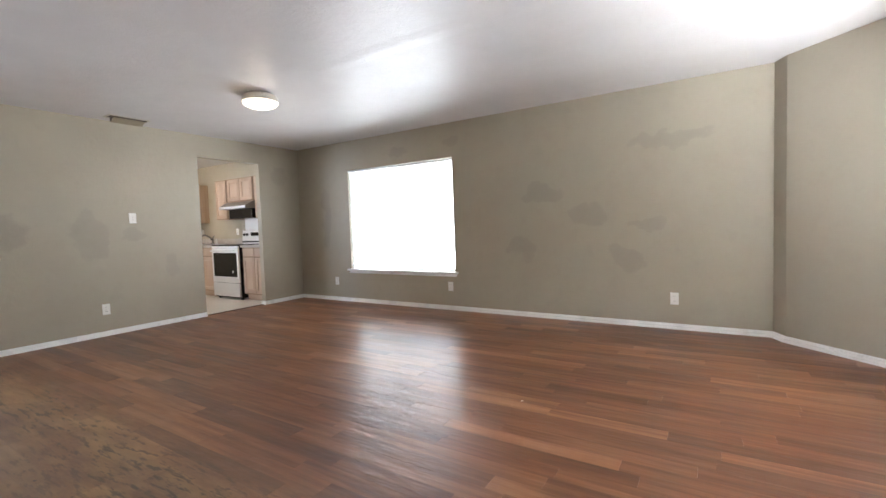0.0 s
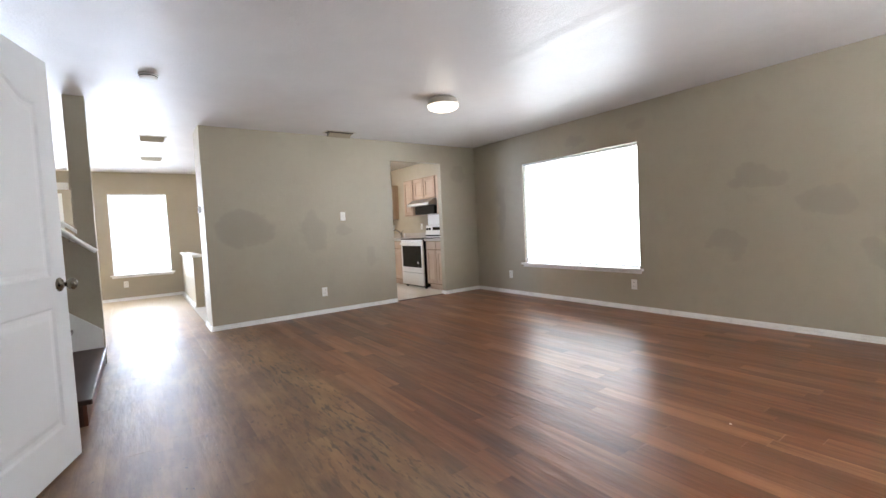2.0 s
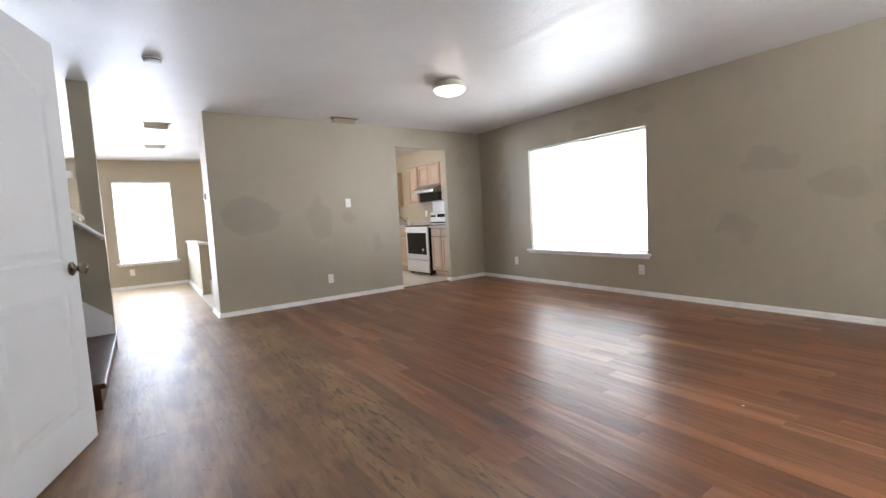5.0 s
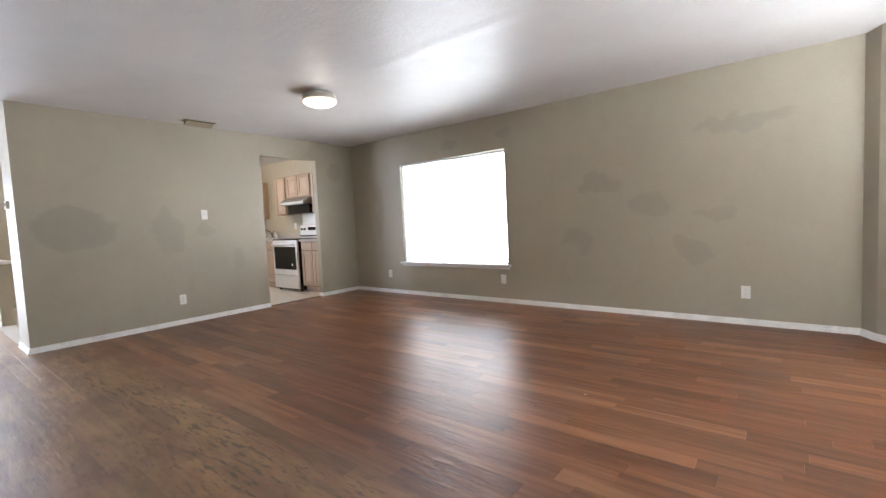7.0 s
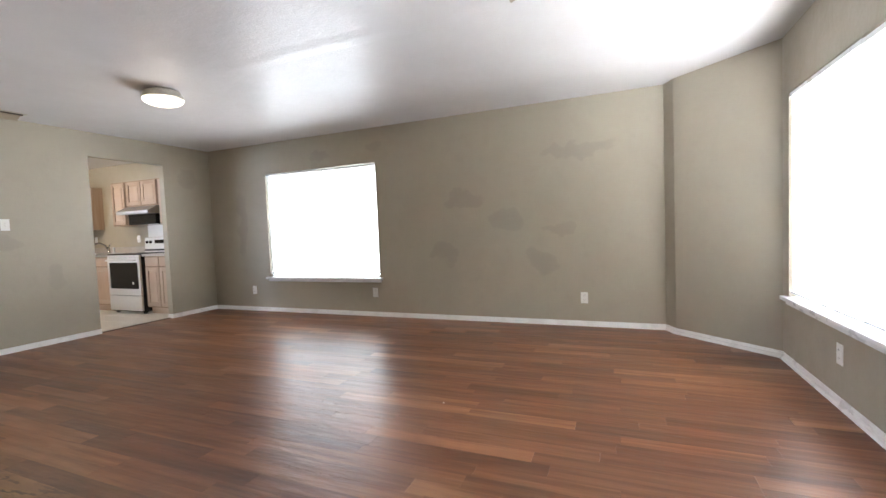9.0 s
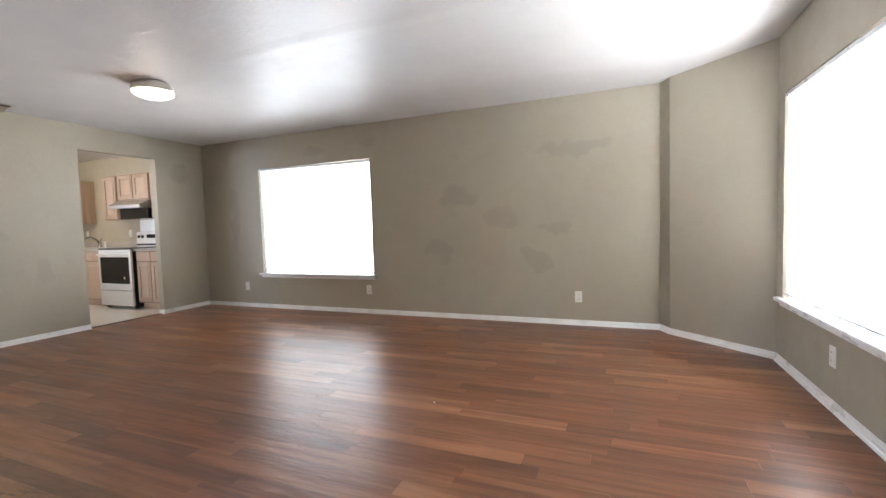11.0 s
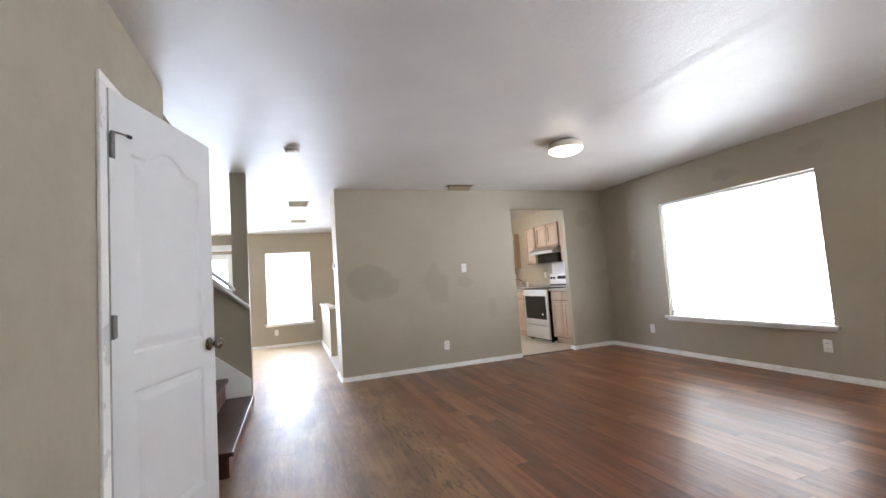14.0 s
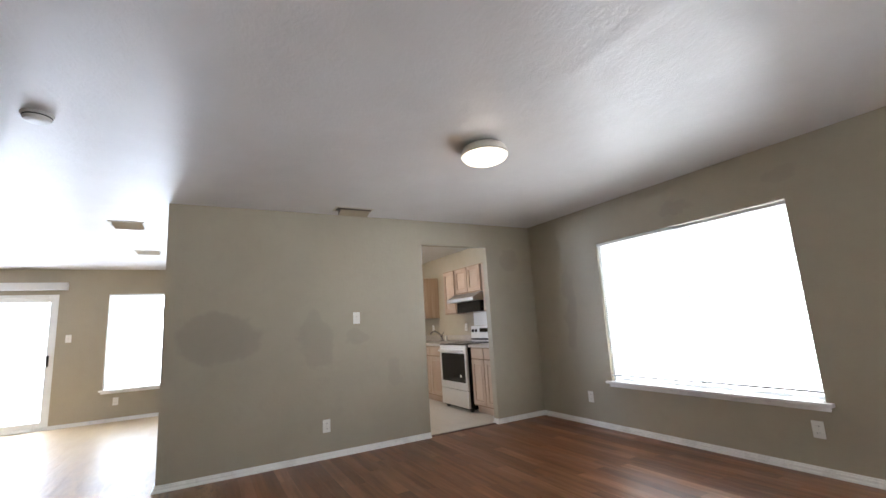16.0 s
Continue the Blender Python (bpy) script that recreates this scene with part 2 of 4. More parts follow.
WALL_C = (0.398, 0.351, 0.270)
PAINT = wall_paint("olive grey wall paint", WALL_C)
PAINT_KITCHEN = wall_paint("olive grey wall paint patched", WALL_C, [
    (-5.84, 1.15, 1.19, 0.5, 0.33, 0.22, 1.0), (-5.84, 2.01, 1.14, 0.5, 0.15, 0.28, 0.6), (-5.84, 2.82, 0.78, 0.5, 0.09, 0.19, 0.5),
    (-5.84, 2.47, 1.14, 0.5, 0.16, 0.10, 0.5), (-5.84, 4.5, 2.0, 0.5, 0.15, 0.13, 0.6)])
PAINT_WINDOW = wall_paint("olive grey wall paint touched up", WALL_C, [
    (-1.68, 4.88, 1.43, 0.22, 0.5, 0.10, 0.7), (-1.17, 4.88, 1.16, 0.17, 0.5, 0.14, 0.66), (-1.94, 4.88, 0.82, 0.17, 0.5, 0.15, 0.7),
    (-0.58, 4.88, 1.07, 0.20, 0.5, 0.06, 0.6), (-0.79, 4.88, 0.70, 0.20, 0.5, 0.15, 0.66), (-0.36, 4.88, 1.87, 0.36, 0.5, 0.09, 0.66),
    (-2.85, 4.88, 2.18, 0.14, 0.5, 0.10, 0.6), (-3.75, 4.88, 2.18, 0.20, 0.5, 0.08, 0.66), (-5.2, 4.88, 1.25, 0.12, 0.5, 0.50, 0.7)])
CEIL = ceiling_paint()
TRIM = material("white trim paint", (0.87, 0.87, 0.86), 0.30, grain=0.02, bump=0.05)
DOORP = material("white door paint", (0.74, 0.74, 0.745), 0.38, grain=0.015, bump=0.06, bump_scale=90)
VINYL = material("white window vinyl", (0.82, 0.83, 0.83), 0.3, grain=0.01)
SLAT = material("white blind slat", (0.85, 0.85, 0.84), 0.35, grain=0.01)


def let_light_through(m, share):
    """Thin vinyl: part of the light that falls on it comes out at the back."""
    nt = m.node_tree
    out = nt.nodes["Material Output"]
    tr = nt.nodes.new("ShaderNodeBsdfTranslucent")
    tr.inputs["Color"].default_value = (0.9, 0.9, 0.88, 1)
    mx = nt.nodes.new("ShaderNodeMixShader")
    mx.inputs[0].default_value = share
    nt.links.new(nt.nodes["Principled BSDF"].outputs[0], mx.inputs[1])
    nt.links.new(tr.outputs[0], mx.inputs[2])
    nt.links.new(mx.outputs[0], out.inputs["Surface"])


let_light_through(SLAT, 0.5)
PLASTIC = material("white switch plastic", (0.82, 0.81, 0.78), 0.3, grain=0.01)
DARK = material("dark slot", (0.03, 0.03, 0.03), 0.6, grain=0.02)
GLASS = glass()
BRASS = material("aged nickel", (0.25, 0.22, 0.17), 0.25, 1.0, grain=0.05, scale=30)
HINGE = material("worn hinge metal", (0.24, 0.23, 0.22), 0.38, 1.0, grain=0.06, scale=30)
HOODM = material("dull grey steel", (0.42, 0.41, 0.40), 0.5, 1.0, grain=0.05, scale=20)
STEEL = material("brushed steel", (0.74, 0.73, 0.71), 0.38, 1.0, grain=0.03, scale=20)
BLACK = material("black enamel", (0.012, 0.012, 0.013), 0.12, grain=0.02)
CABWOOD = plank_wood("pale oak cabinet", [(0.50, 0.385, 0.295), (0.54, 0.42, 0.325), (0.47, 0.36, 0.275)], (0.80, 0.71, 0.64), 0.42)
# cabinet wood darkened: the shade between the doors is put into the colour
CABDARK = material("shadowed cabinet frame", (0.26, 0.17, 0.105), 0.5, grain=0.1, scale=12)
COUNTER = material("grey-brown laminate worktop", (0.42, 0.38, 0.34), 0.35, grain=0.12, scale=40)
TILE = material("pale vinyl tile", (0.60, 0.57, 0.52), 0.35, grain=0.08, scale=5)
GROUT = material("tile joint", (0.30, 0.27, 0.24), 0.8, grain=0.05)
UNDER = material("dark subfloor", (0.05, 0.028, 0.018), 0.8, grain=0.1)
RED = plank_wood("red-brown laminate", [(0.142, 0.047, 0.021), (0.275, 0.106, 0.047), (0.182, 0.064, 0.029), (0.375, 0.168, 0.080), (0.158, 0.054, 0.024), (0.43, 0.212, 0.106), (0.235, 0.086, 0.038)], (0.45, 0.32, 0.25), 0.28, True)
STAIRW = plank_wood("dark stair wood", [(0.050, 0.020, 0.012), (0.068, 0.026, 0.015)], (0.6, 0.5, 0.45), 0.30)
RISERW = plank_wood("red-brown stair riser wood", [(0.135, 0.042, 0.02), (0.16, 0.052, 0.024)], (0.6, 0.5, 0.45), 0.36)
SHADEM = frosted_glow("lit frosted glass", (1.0, 0.88, 0.70), 3.0)
LAMPRIM = material("cream lamp pan", (0.80, 0.75, 0.66), 0.4, grain=0.04)
GREYPL = material("aged white plastic", (0.68, 0.67, 0.64), 0.4, grain=0.03)
LOUVRE = material("cream enamelled register", (0.52, 0.47, 0.37), 0.4, grain=0.04)
GRASS = material("yard ground", (0.20, 0.21, 0.13), 0.9, grain=0.2, scale=2)


# ---- shape helpers ----
def box(bm, x0, x1, y0, y1, z0, z1, bevel=0.0):
    vs = bmesh.ops.create_cube(bm, size=1.0)["verts"]
    for v in vs:
        v.co = Vector(((x0 + x1) / 2 + v.co.x * (x1 - x0), (y0 + y1) / 2 + v.co.y * (y1 - y0), (z0 + z1) / 2 + v.co.z * (z1 - z0)))
    if bevel:
        es = {e for v in vs for e in v.link_edges}
        bmesh.ops.bevel(bm, geom=list(es), offset=bevel, segments=2, profile=0.6, affect="EDGES")
    return bm


def one_box(x0, x1, y0, y1, z0, z1, bevel=0.0):
    return box(bmesh.new(), min(x0, x1), max(x0, x1), min(y0, y1), max(y0, y1), min(z0, z1), max(z0, z1), bevel)


def prism(poly, h0, h1, axis="z", bevel=0.0):
    """A polygon extruded along an axis. Poly runs in (x, y), (y, z) for axis x, or (x, z) for axis y."""
    bm = bmesh.new()

    def put(a, b, h):
        return {"z": (a, b, h), "x": (h, a, b), "y": (a, h, b)}[axis]
    lo = [bm.verts.new(put(a, b, h0)) for a, b in poly]
    hi = [bm.verts.new(put(a, b, h1)) for a, b in poly]
    bm.faces.new(lo)
    bm.faces.new(hi)
    for i in range(len(poly)):
        j = (i + 1) % len(poly)
        bm.faces.new((lo[i], lo[j], hi[j], hi[i]))
    bmesh.ops.recalc_face_normals(bm, faces=bm.faces)
    if bevel:
        bmesh.ops.bevel(bm, geom=list(bm.edges), offset=bevel, segments=2, profile=0.6, affect="EDGES")
    return bm


def lathe(profile, segments=32, axis="z"):
    """A turned body from (radius, height) pairs."""
    bm = bmesh.new()
    rings = []
    for r, h in profile:
        ring = []
        for i in range(segments):
            a = 2 * math.pi * i / segments
            c, s = r * math.cos(a), r * math.sin(a)
            ring.append(bm.verts.new({"z": (c, s, h), "y": (c, h, s), "x": (h, c, s)}[axis]))
        rings.append(ring)
    for p, q in zip(rings, rings[1:]):
        for i in range(segments):
            j = (i + 1) % segments
            bm.faces.new((p[i], p[j], q[j], q[i]))
    bm.faces.new(rings[0])
    bm.faces.new(rings[-1])
    bmesh.ops.recalc_face_normals(bm, faces=bm.faces)
    return bm


def tube(points, radius, segments=10):
    """A round bar along a line of points."""
    bm = bmesh.new()
    rings = []
    pts = [Vector(q) for q in points]
    for i, q in enumerate(pts):
        d = (pts[min(i + 1, len(pts) - 1)] - pts[max(i - 1, 0)]).normalized()
        up = Vector((0, 0, 1)) if abs(d.z) < 0.9 else Vector((1, 0, 0))
        a = d.cross(up).normalized()
        b = a.cross(d)
        rings.append([bm.verts.new(q + radius * (math.cos(2 * math.pi * k / segments) * a + math.sin(2 * math.pi * k / segments) * b)) for k in range(segments)])
    for p, q in zip(rings, rings[1:]):
        for i in range(segments):
            j = (i + 1) % segments
            bm.faces.new((p[i], p[j], q[j], q[i]))
    bm.faces.new(rings[0])
    bm.faces.new(rings[-1])
    bmesh.ops.recalc_face_normals(bm, faces=bm.faces)
    return bm


def panel_with_holes(axis, at, thick, u_range, v_range, holes):
    """A slab with openings that go right through. axis: its normal; at: one face; thick: signed, to the other face.
    Holes are (u0, u1, v0, v1); u, v are the two other axes in order x, y, z."""
    us = sorted({*u_range, *(q for hole in holes for q in hole[:2] if u_range[0] < q < u_range[1])})
    vs = sorted({*v_range, *(q for hole in holes for q in hole[2:] if v_range[0] < q < v_range[1])})

    def solid(i, j):
        if not (0 <= i < len(us) - 1 and 0 <= j < len(vs) - 1):
            return False
        u, v = (us[i] + us[i + 1]) / 2, (vs[j] + vs[j + 1]) / 2
        return not any(a < u < b and c < v < d for a, b, c, d in holes)
    bm, made = bmesh.new(), {}

    def vert(i, j, s):
        if (i, j, s) not in made:
            h = at + thick * s
            made[i, j, s] = bm.verts.new({"x": (h, us[i], vs[j]), "y": (us[i], h, vs[j]), "z": (us[i], vs[j], h)}[axis])
        return made[i, j, s]
    for i in range(len(us) - 1):
        for j in range(len(vs) - 1):
            if not solid(i, j):
                continue
            for s in (0, 1):
                bm.faces.new([vert(i, j, s), vert(i + 1, j, s), vert(i + 1, j + 1, s), vert(i, j + 1, s)])
            for di, dj, a, b in ((-1, 0, (0, 0), (0, 1)), (1, 0, (1, 0), (1, 1)), (0, -1, (0, 0), (1, 0)), (0, 1, (0, 1), (1, 1))):
                if not solid(i + di, j + dj):
                    bm.faces.new([vert(i + a[0], j + a[1], 0), vert(i + b[0], j + b[1], 0), vert(i + b[0], j + b[1], 1), vert(i + a[0], j + a[1], 1)])
    bmesh.ops.recalc_face_normals(bm, faces=bm.faces)
    return bm


def mesh_of(bm, mat, smooth=False):
    me = bpy.data.meshes.new("mesh")
    bm.to_mesh(me)
    bm.free()
    me.materials.append(mat)
    if smooth:
        for f in me.polygons:
            f.use_smooth = True
    return me


def part(name, bm, mat, parent=None, label="", smooth=False):
    ob = new(name, mesh_of(bm, mat, smooth))
    ob.parent = parent
    return tagged(ob, label=label)


def thing(name, label, category, at=(0, 0, 0), rz=0, group="", kind=""):
    ob = new(name)
    ob.matrix_basis = pose(*at, 0, 0, rz)
    return tagged(ob, label, category, group, kind)


def structure(name, bm, mat, label, category):
    return tagged(part(name, bm, mat), label, category, kind="structure")


# ---- setting ----
H = 2.44
WEST, NORTH, EAST, SOUTH = -5.84, 4.88, 1.19, -0.535
structure("wall_west", panel_with_holes("x", WEST, -0.09, (0.71, NORTH), (0, H), [(3.235, 4.15, 0, 2.148)]), PAINT_KITCHEN, "olive grey painted wall with touched-up blotches and an open doorway", "wall")
structure("wall_north", panel_with_holes("y", NORTH, 0.15, (-10.42, 0.45), (0, H), [(-4.72, -2.87, 0.50, 2.0)]), PAINT_WINDOW, "olive grey painted wall with darker touch-up patches", "wall")
structure("wall_bay_north", prism([(0.45, NORTH), (0.52, 4.726), (1.19, 4.10), (1.36, 4.10), (1.36, 4.22), (0.62, 5.03), (0.45, 5.03)], 0, H), PAINT, "olive grey angled wall of the bay", "wall")
structure("wall_east", panel_with_holes("x", EAST, 0.16, (1.80, 4.10), (0, H), [(1.93, 3.97, 0.50, 2.0)]), PAINT, "olive grey bay wall with a wide window", "wall")
structure("wall_bay_south", prism([(0.56, 1.16), (1.19, 1.80), (1.36, 1.80), (1.36, 1.68), (0.70, 1.0), (0.56, 1.0)], 0, H), PAINT, "olive grey angled wall of the bay", "wall")
structure("wall_entry", one_box(0.56, 0.70, SOUTH - 0.12, 1.0, 0, H), PAINT, "plain olive grey wall", "wall")
structure("wall_south", panel_with_holes("y", SOUTH, -0.12, (-3.16, 0.56), (0, H), [(-3.06, -2.272, 0, 2.04)]), PAINT, "olive grey wall with a closet doorway", "wall")
structure("wall_closet_side", one_box(-3.16, -3.06, -4.2, SOUTH - 0.12, 0, H), PAINT, "plain olive grey closet wall", "wall")
structure("wall_closet_back", one_box(-3.06, -1.5, -1.6, -1.5, 0, H), PAINT, "plain olive grey closet wall", "wall")
structure("wall_closet_end", one_box(-1.5, -1.4, -1.6, SOUTH - 0.12, 0, H), PAINT, "plain olive grey closet wall", "wall")
structure("wall_far", panel_with_holes("x", -10.27, -0.15, (-4.6, NORTH), (0, H), [(-0.358, 0.58, 0.495, 2.03), (-2.82, -0.99, 0, 2.04)]), PAINT, "olive grey far wall with a window and a sliding patio door", "wall")
structure("wall_far_south", one_box(-10.42, -5.22, -4.75, -4.6, 0, H), PAINT, "plain olive grey wall", "wall")
structure("wall_hall", one_box(-6.36, WEST - 0.09, 0.71, 0.83, 0, H), PAINT, "short olive grey hall wall end", "wall")
# the stair wall: post to the ceiling, raking half wall behind it
structure("wall_stair", prism([(-0.262, 0), (-0.262, H), (-0.41, H), (-0.41, 1.195), (-1.865, H), (-4.6, H), (-4.6, 0)], -5.10, -5.22, "x"), PAINT, "olive grey stair half wall with a full-height end post", "wall")
structure("wall_stair_back", one_box(-5.10, -3.06, -4.32, -4.2, 0, 4.9), PAINT, "plain olive grey stairwell wall", "wall")
structure("wall_well_west", one_box(-5.22, -5.097, -4.2, -0.5, H + 0.005, 4.9), PAINT, "olive grey stairwell wall above the ceiling", "wall")
structure("wall_well_east", one_box(-3.163, -3.04, -4.2, -0.5, H + 0.005, 4.9), PAINT, "olive grey stairwell wall above the ceiling", "wall")
structure("wall_well_front", one_box(-5.096, -3.164, -0.633, -0.5, H + 0.152, 4.9), PAINT, "olive grey stairwell wall above the ceiling", "wall")
structure("ceiling_well", one_box(-5.22, -3.04, -4.32, -0.5, 4.9, 5.0), CEIL, "white ceiling over the stairwell", "ceiling")
OUTSIDE = [(-1.4, 1.36, -4.75, SOUTH - 0.12), (0.70, 1.36, SOUTH - 0.12, 1.0), (-3.06, -1.4, -4.75, -1.6)]
structure("ceiling", panel_with_holes("z", H, 0.15, (-10.42, 1.36), (-4.75, 5.03), [(-5.10, -3.16, -4.2, -0.63), *OUTSIDE]), CEIL, "white trowel-textured semi-gloss ceiling", "ceiling")
FLOOR = structure("floor", panel_with_holes("z", -0.012, -0.1, (-10.42, 1.36), (-4.75, 5.03), OUTSIDE), UNDER, "worn wood laminate floor in long narrow boards", "floor")
structure("ground", one_box(-300, 300, -300, 300, -0.4, -0.25), GRASS, "open yard ground outside", "ground")


def baseboard(points, name="baseboard"):
    """White board with a moulded top along a run of wall, on the left of the way it goes."""
    prof = [(0, 0), (0.024, 0), (0.024, 0.008), (0.019, 0.016), (0.012, 0.018), (0.012, 0.036), (0.003, 0.039), (0.003, 0.044), (0.012, 0.047), (0.008, 0.055), (0, 0.055)]
    bm = bmesh.new()
    pts = [Vector(q) for q in points]
    rings = []
    for i, q in enumerate(pts):
        d0 = (q - pts[i - 1]).normalized() if i else (pts[1] - q).normalized()
        d1 = (pts[i + 1] - q).normalized() if i < len(pts) - 1 else d0
        n0, n1 = Vector((-d0.y, d0.x)), Vector((-d1.y, d1.x))
        n = (n0 + n1) / max(0.3, 1 + n0.dot(n1))
        rings.append([bm.verts.new((q.x + n.x * a, q.y + n.y * a, b)) for a, b in prof])
    for p, q in zip(rings, rings[1:]):
        for i in range(len(prof)):
            j = (i + 1) % len(prof)
            bm.faces.new((p[i], p[j], q[j], q[i]))
    bm.faces.new(rings[0])
    bm.faces.new(rings[-1])
    bmesh.ops.recalc_face_normals(bm, faces=bm.faces)
    return structure(name, bm, TRIM, "white painted baseboard along the wall", "baseboard")


baseboard([(WEST, 3.235), (WEST, 0.71), (-6.36, 0.71)])
baseboard([(0.56, SOUTH + 0.026), (0.56, 1.16), (1.19, 1.80), (1.19, 4.10), (0.52, 4.726), (0.452, NORTH), (WEST, NORTH), (WEST, 4.15), (WEST - 0.09, 4.15)])
baseboard([(-2.20, SOUTH), (0.535, SOUTH)])
baseboard([(-10.27, 0.76), (-10.27, -0.99)])
baseboard([(-8.08, 0.76), (-10.27, 0.76)])


# ---- windows ----
def window_unit(name, label, width, z0, z1, wall, at, rz, blinds, tilt):
    """A vinyl window in a plastered opening. Local x runs along the wall, the room lies at -y, the wall's face is y = 0."""
    w = thing(name, label, "window", at, rz, kind="structure")
    hw = width / 2
    fr = bmesh.new()
    d0, d1 = wall - 0.055, wall - 0.005
    # white jambs deepened over the reveals to stand in for window glare
    box(fr, -hw, -hw + 0.022, 0.043, d1, z0, z1, 0.004)
    box(fr, hw - 0.022, hw, 0.043, d1, z0, z1, 0.004)
    box(fr, -hw + 0.045, hw - 0.022, d0, d1, z0, z0 + 0.03, 0.004)
    box(fr, -hw + 0.045, hw - 0.022, d0, d1, z1 - 0.03, z1, 0.004)
    part("window_frame", fr, VINYL, w)
    part("mullion", one_box(-0.010, 0.010, d0 + 0.005, d1 - 0.005, z0 + 0.03, z1 - 0.03, 0.004), VINYL, w)
    for a, b in ((-hw + 0.022, -0.010), (0.010, hw - 0.022)):
        pane = part("pane", one_box(a, b, wall - 0.033, wall - 0.027, z0 + 0.03, z1 - 0.03), GLASS, w)
        pane.visible_shadow = False
    part("window_sill", one_box(-hw - 0.05, hw + 0.05, -0.045, 0.0, z0 - 0.024, z0 + 0.004, 0.006), TRIM, w, "white wooden window stool")
    part("sill_board", one_box(-hw + 0.0225, hw - 0.0225, 0.0, wall - 0.056, z0, z0 + 0.004), TRIM, w)
    part("apron", one_box(-hw - 0.025, hw + 0.025, -0.014, -0.001, z0 - 0.058, z0 - 0.024, 0.004), TRIM, w)
    n = len(blinds)
    slat_mesh = {}
    for k, lift in enumerate(blinds):
        a, b = -hw + 0.0035 - 0.0034 * (k > 0) + k * width / n, -hw - 0.0035 + 0.0034 * (k < n - 1) + (k + 1) * width / n
        c, half = (a + b) / 2, (b - a) / 2
        bl = tagged(part("window_blind", one_box(a, b, 0.006, 0.040, z1 - 0.034 - 0.006 * k, z1 - 0.004 - 0.006 * k, 0.003), VINYL), "white horizontal mini blind lowered over the window", "blind", "window blinds")
        bl.matrix_basis = pose(*at, 0, 0, rz)
        key = round(half, 3)
        if key not in slat_mesh:
            s = bmesh.new()
            rows = []
            for i in range(5):
                u = (i - 2) / 2 * 0.0125
                z = 0.0022 * (1 - ((i - 2) / 2) ** 2)
                rows.append([s.verts.new((q, u, z + t)) for q in (-half, half) for t in (0.0, -0.0006)])
            for p, q in zip(rows, rows[1:]):
                s.faces.new((p[0], p[2], q[2], q[0]))
                s.faces.new((p[1], q[1], q[3], p[3]))
            for p, q in ((0, 1), (2, 3)):
                for i in range(4):
                    s.faces.new((rows[i][p], rows[i + 1][p], rows[i + 1][q], rows[i][q]))
            bmesh.ops.recalc_face_normals(s, faces=s.faces)
            slat_mesh[key] = mesh_of(s, SLAT)
        low = z0 + lift
        count = int((z1 - 0.045 - low - 0.02) / 0.0215)
        for i in range(count):
            o = new("slat", slat_mesh[key])
            o.parent = bl
            o.matrix_basis = pose(c, 0.022, z1 - 0.05 - i * 0.0215, tilt + random.uniform(-2, 2), random.uniform(-0.08, 0.08), 0)
        part("bottom_rail", one_box(a, b, 0.008, 0.036, low, low + 0.016, 0.003), VINYL, bl)
        for q in (a + 0.12, c, b - 0.12):
            part("ladder_cord", one_box(q - 0.001, q + 0.001, 0.007, 0.0085, low + 0.016, z1 - 0.035), SLAT, bl)
        part("tilt_wand", tube([(a + 0.06, 0.004, z1 - 0.03), (a + 0.062, 0.003, z1 - 0.75)], 0.004, 6), PLASTIC, bl)
    return w


window_unit("window_1", "white vinyl window with lowered mini blinds", 1.85, 0.50, 2.0, 0.15, (-3.795, NORTH, 0), 0, [0.055, 0.062], -19)
window_unit("window_2", "wide bay window with lowered mini blinds", 2.04, 0.50, 2.0, 0.16, (EAST, 2.95, 0), -90, [0.03, 0.034], -65)
window_unit("window_3", "bright far window with a lowered mini blind", 0.938, 0.495, 2.03, 0.15, (-10.27, 0.111, 0), 90, [0.03], -10)

# ---- sliding patio door ----
pd = thing("door_2", "white framed sliding glass patio door", "patio door", (-10.27, -1.905, 0), 90, kind="structure")
fb = bmesh.new()
box(fb, -0.915, -0.865, 0.02, 0.13, 0, 2.04, 0.004)
box(fb, 0.865, 0.915, 0.02, 0.13, 0, 2.04, 0.004)
box(fb, -0.865, 0.865, 0.02, 0.13, 1.99, 2.04, 0.004)
box(fb, -0.865, 0.865, 0.02, 0.13, 0, 0.03, 0.004)
part("door_frame", fb, VINYL, pd)
for side, y in ((-1, 0.09), (1, 0.05)):
    a, b = (-0.865, 0.03) if side < 0 else (-0.03, 0.865)
    sb = bmesh.new()
    box(sb, a, a + 0.06, y, y + 0.035, 0.03, 1.99, 0.004)
    box(sb, b - 0.06, b, y, y + 0.035, 0.03, 1.99, 0.004)
    box(sb, a + 0.06, b - 0.06, y, y + 0.035, 1.92, 1.99, 0.004)
    box(sb, a + 0.06, b - 0.06, y, y + 0.035, 0.03, 0.12, 0.004)
    sash = part("sash", sb, VINYL, pd)
    pn = part("pane", one_box(a + 0.06, b - 0.06, y + 0.014, y + 0.02, 0.12, 1.92), GLASS, sash)
    pn.visible_shadow = False
    if side > 0:
        part("handle", one_box(b - 0.045, b - 0.018, y - 0.03, y, 0.93, 1.10, 0.008), BLACK, sash, "black pull handle")
val = tagged(part("valance", one_box(-1.02, 1.02, -0.10, 0.0, 2.105, 2.22, 0.006), SLAT), "white vertical-blind valance above the patio door", "valance")
val.matrix_basis = pose(-10.27, -1.905, 0, 0, 0, 90)

# ---- closet door, ajar ----
DW = 0.785
door = thing("door_1", "white two-panel moulded closet door standing ajar", "door", (-2.275, SOUTH + 0.018, 0.012), 162.1, kind="structure")


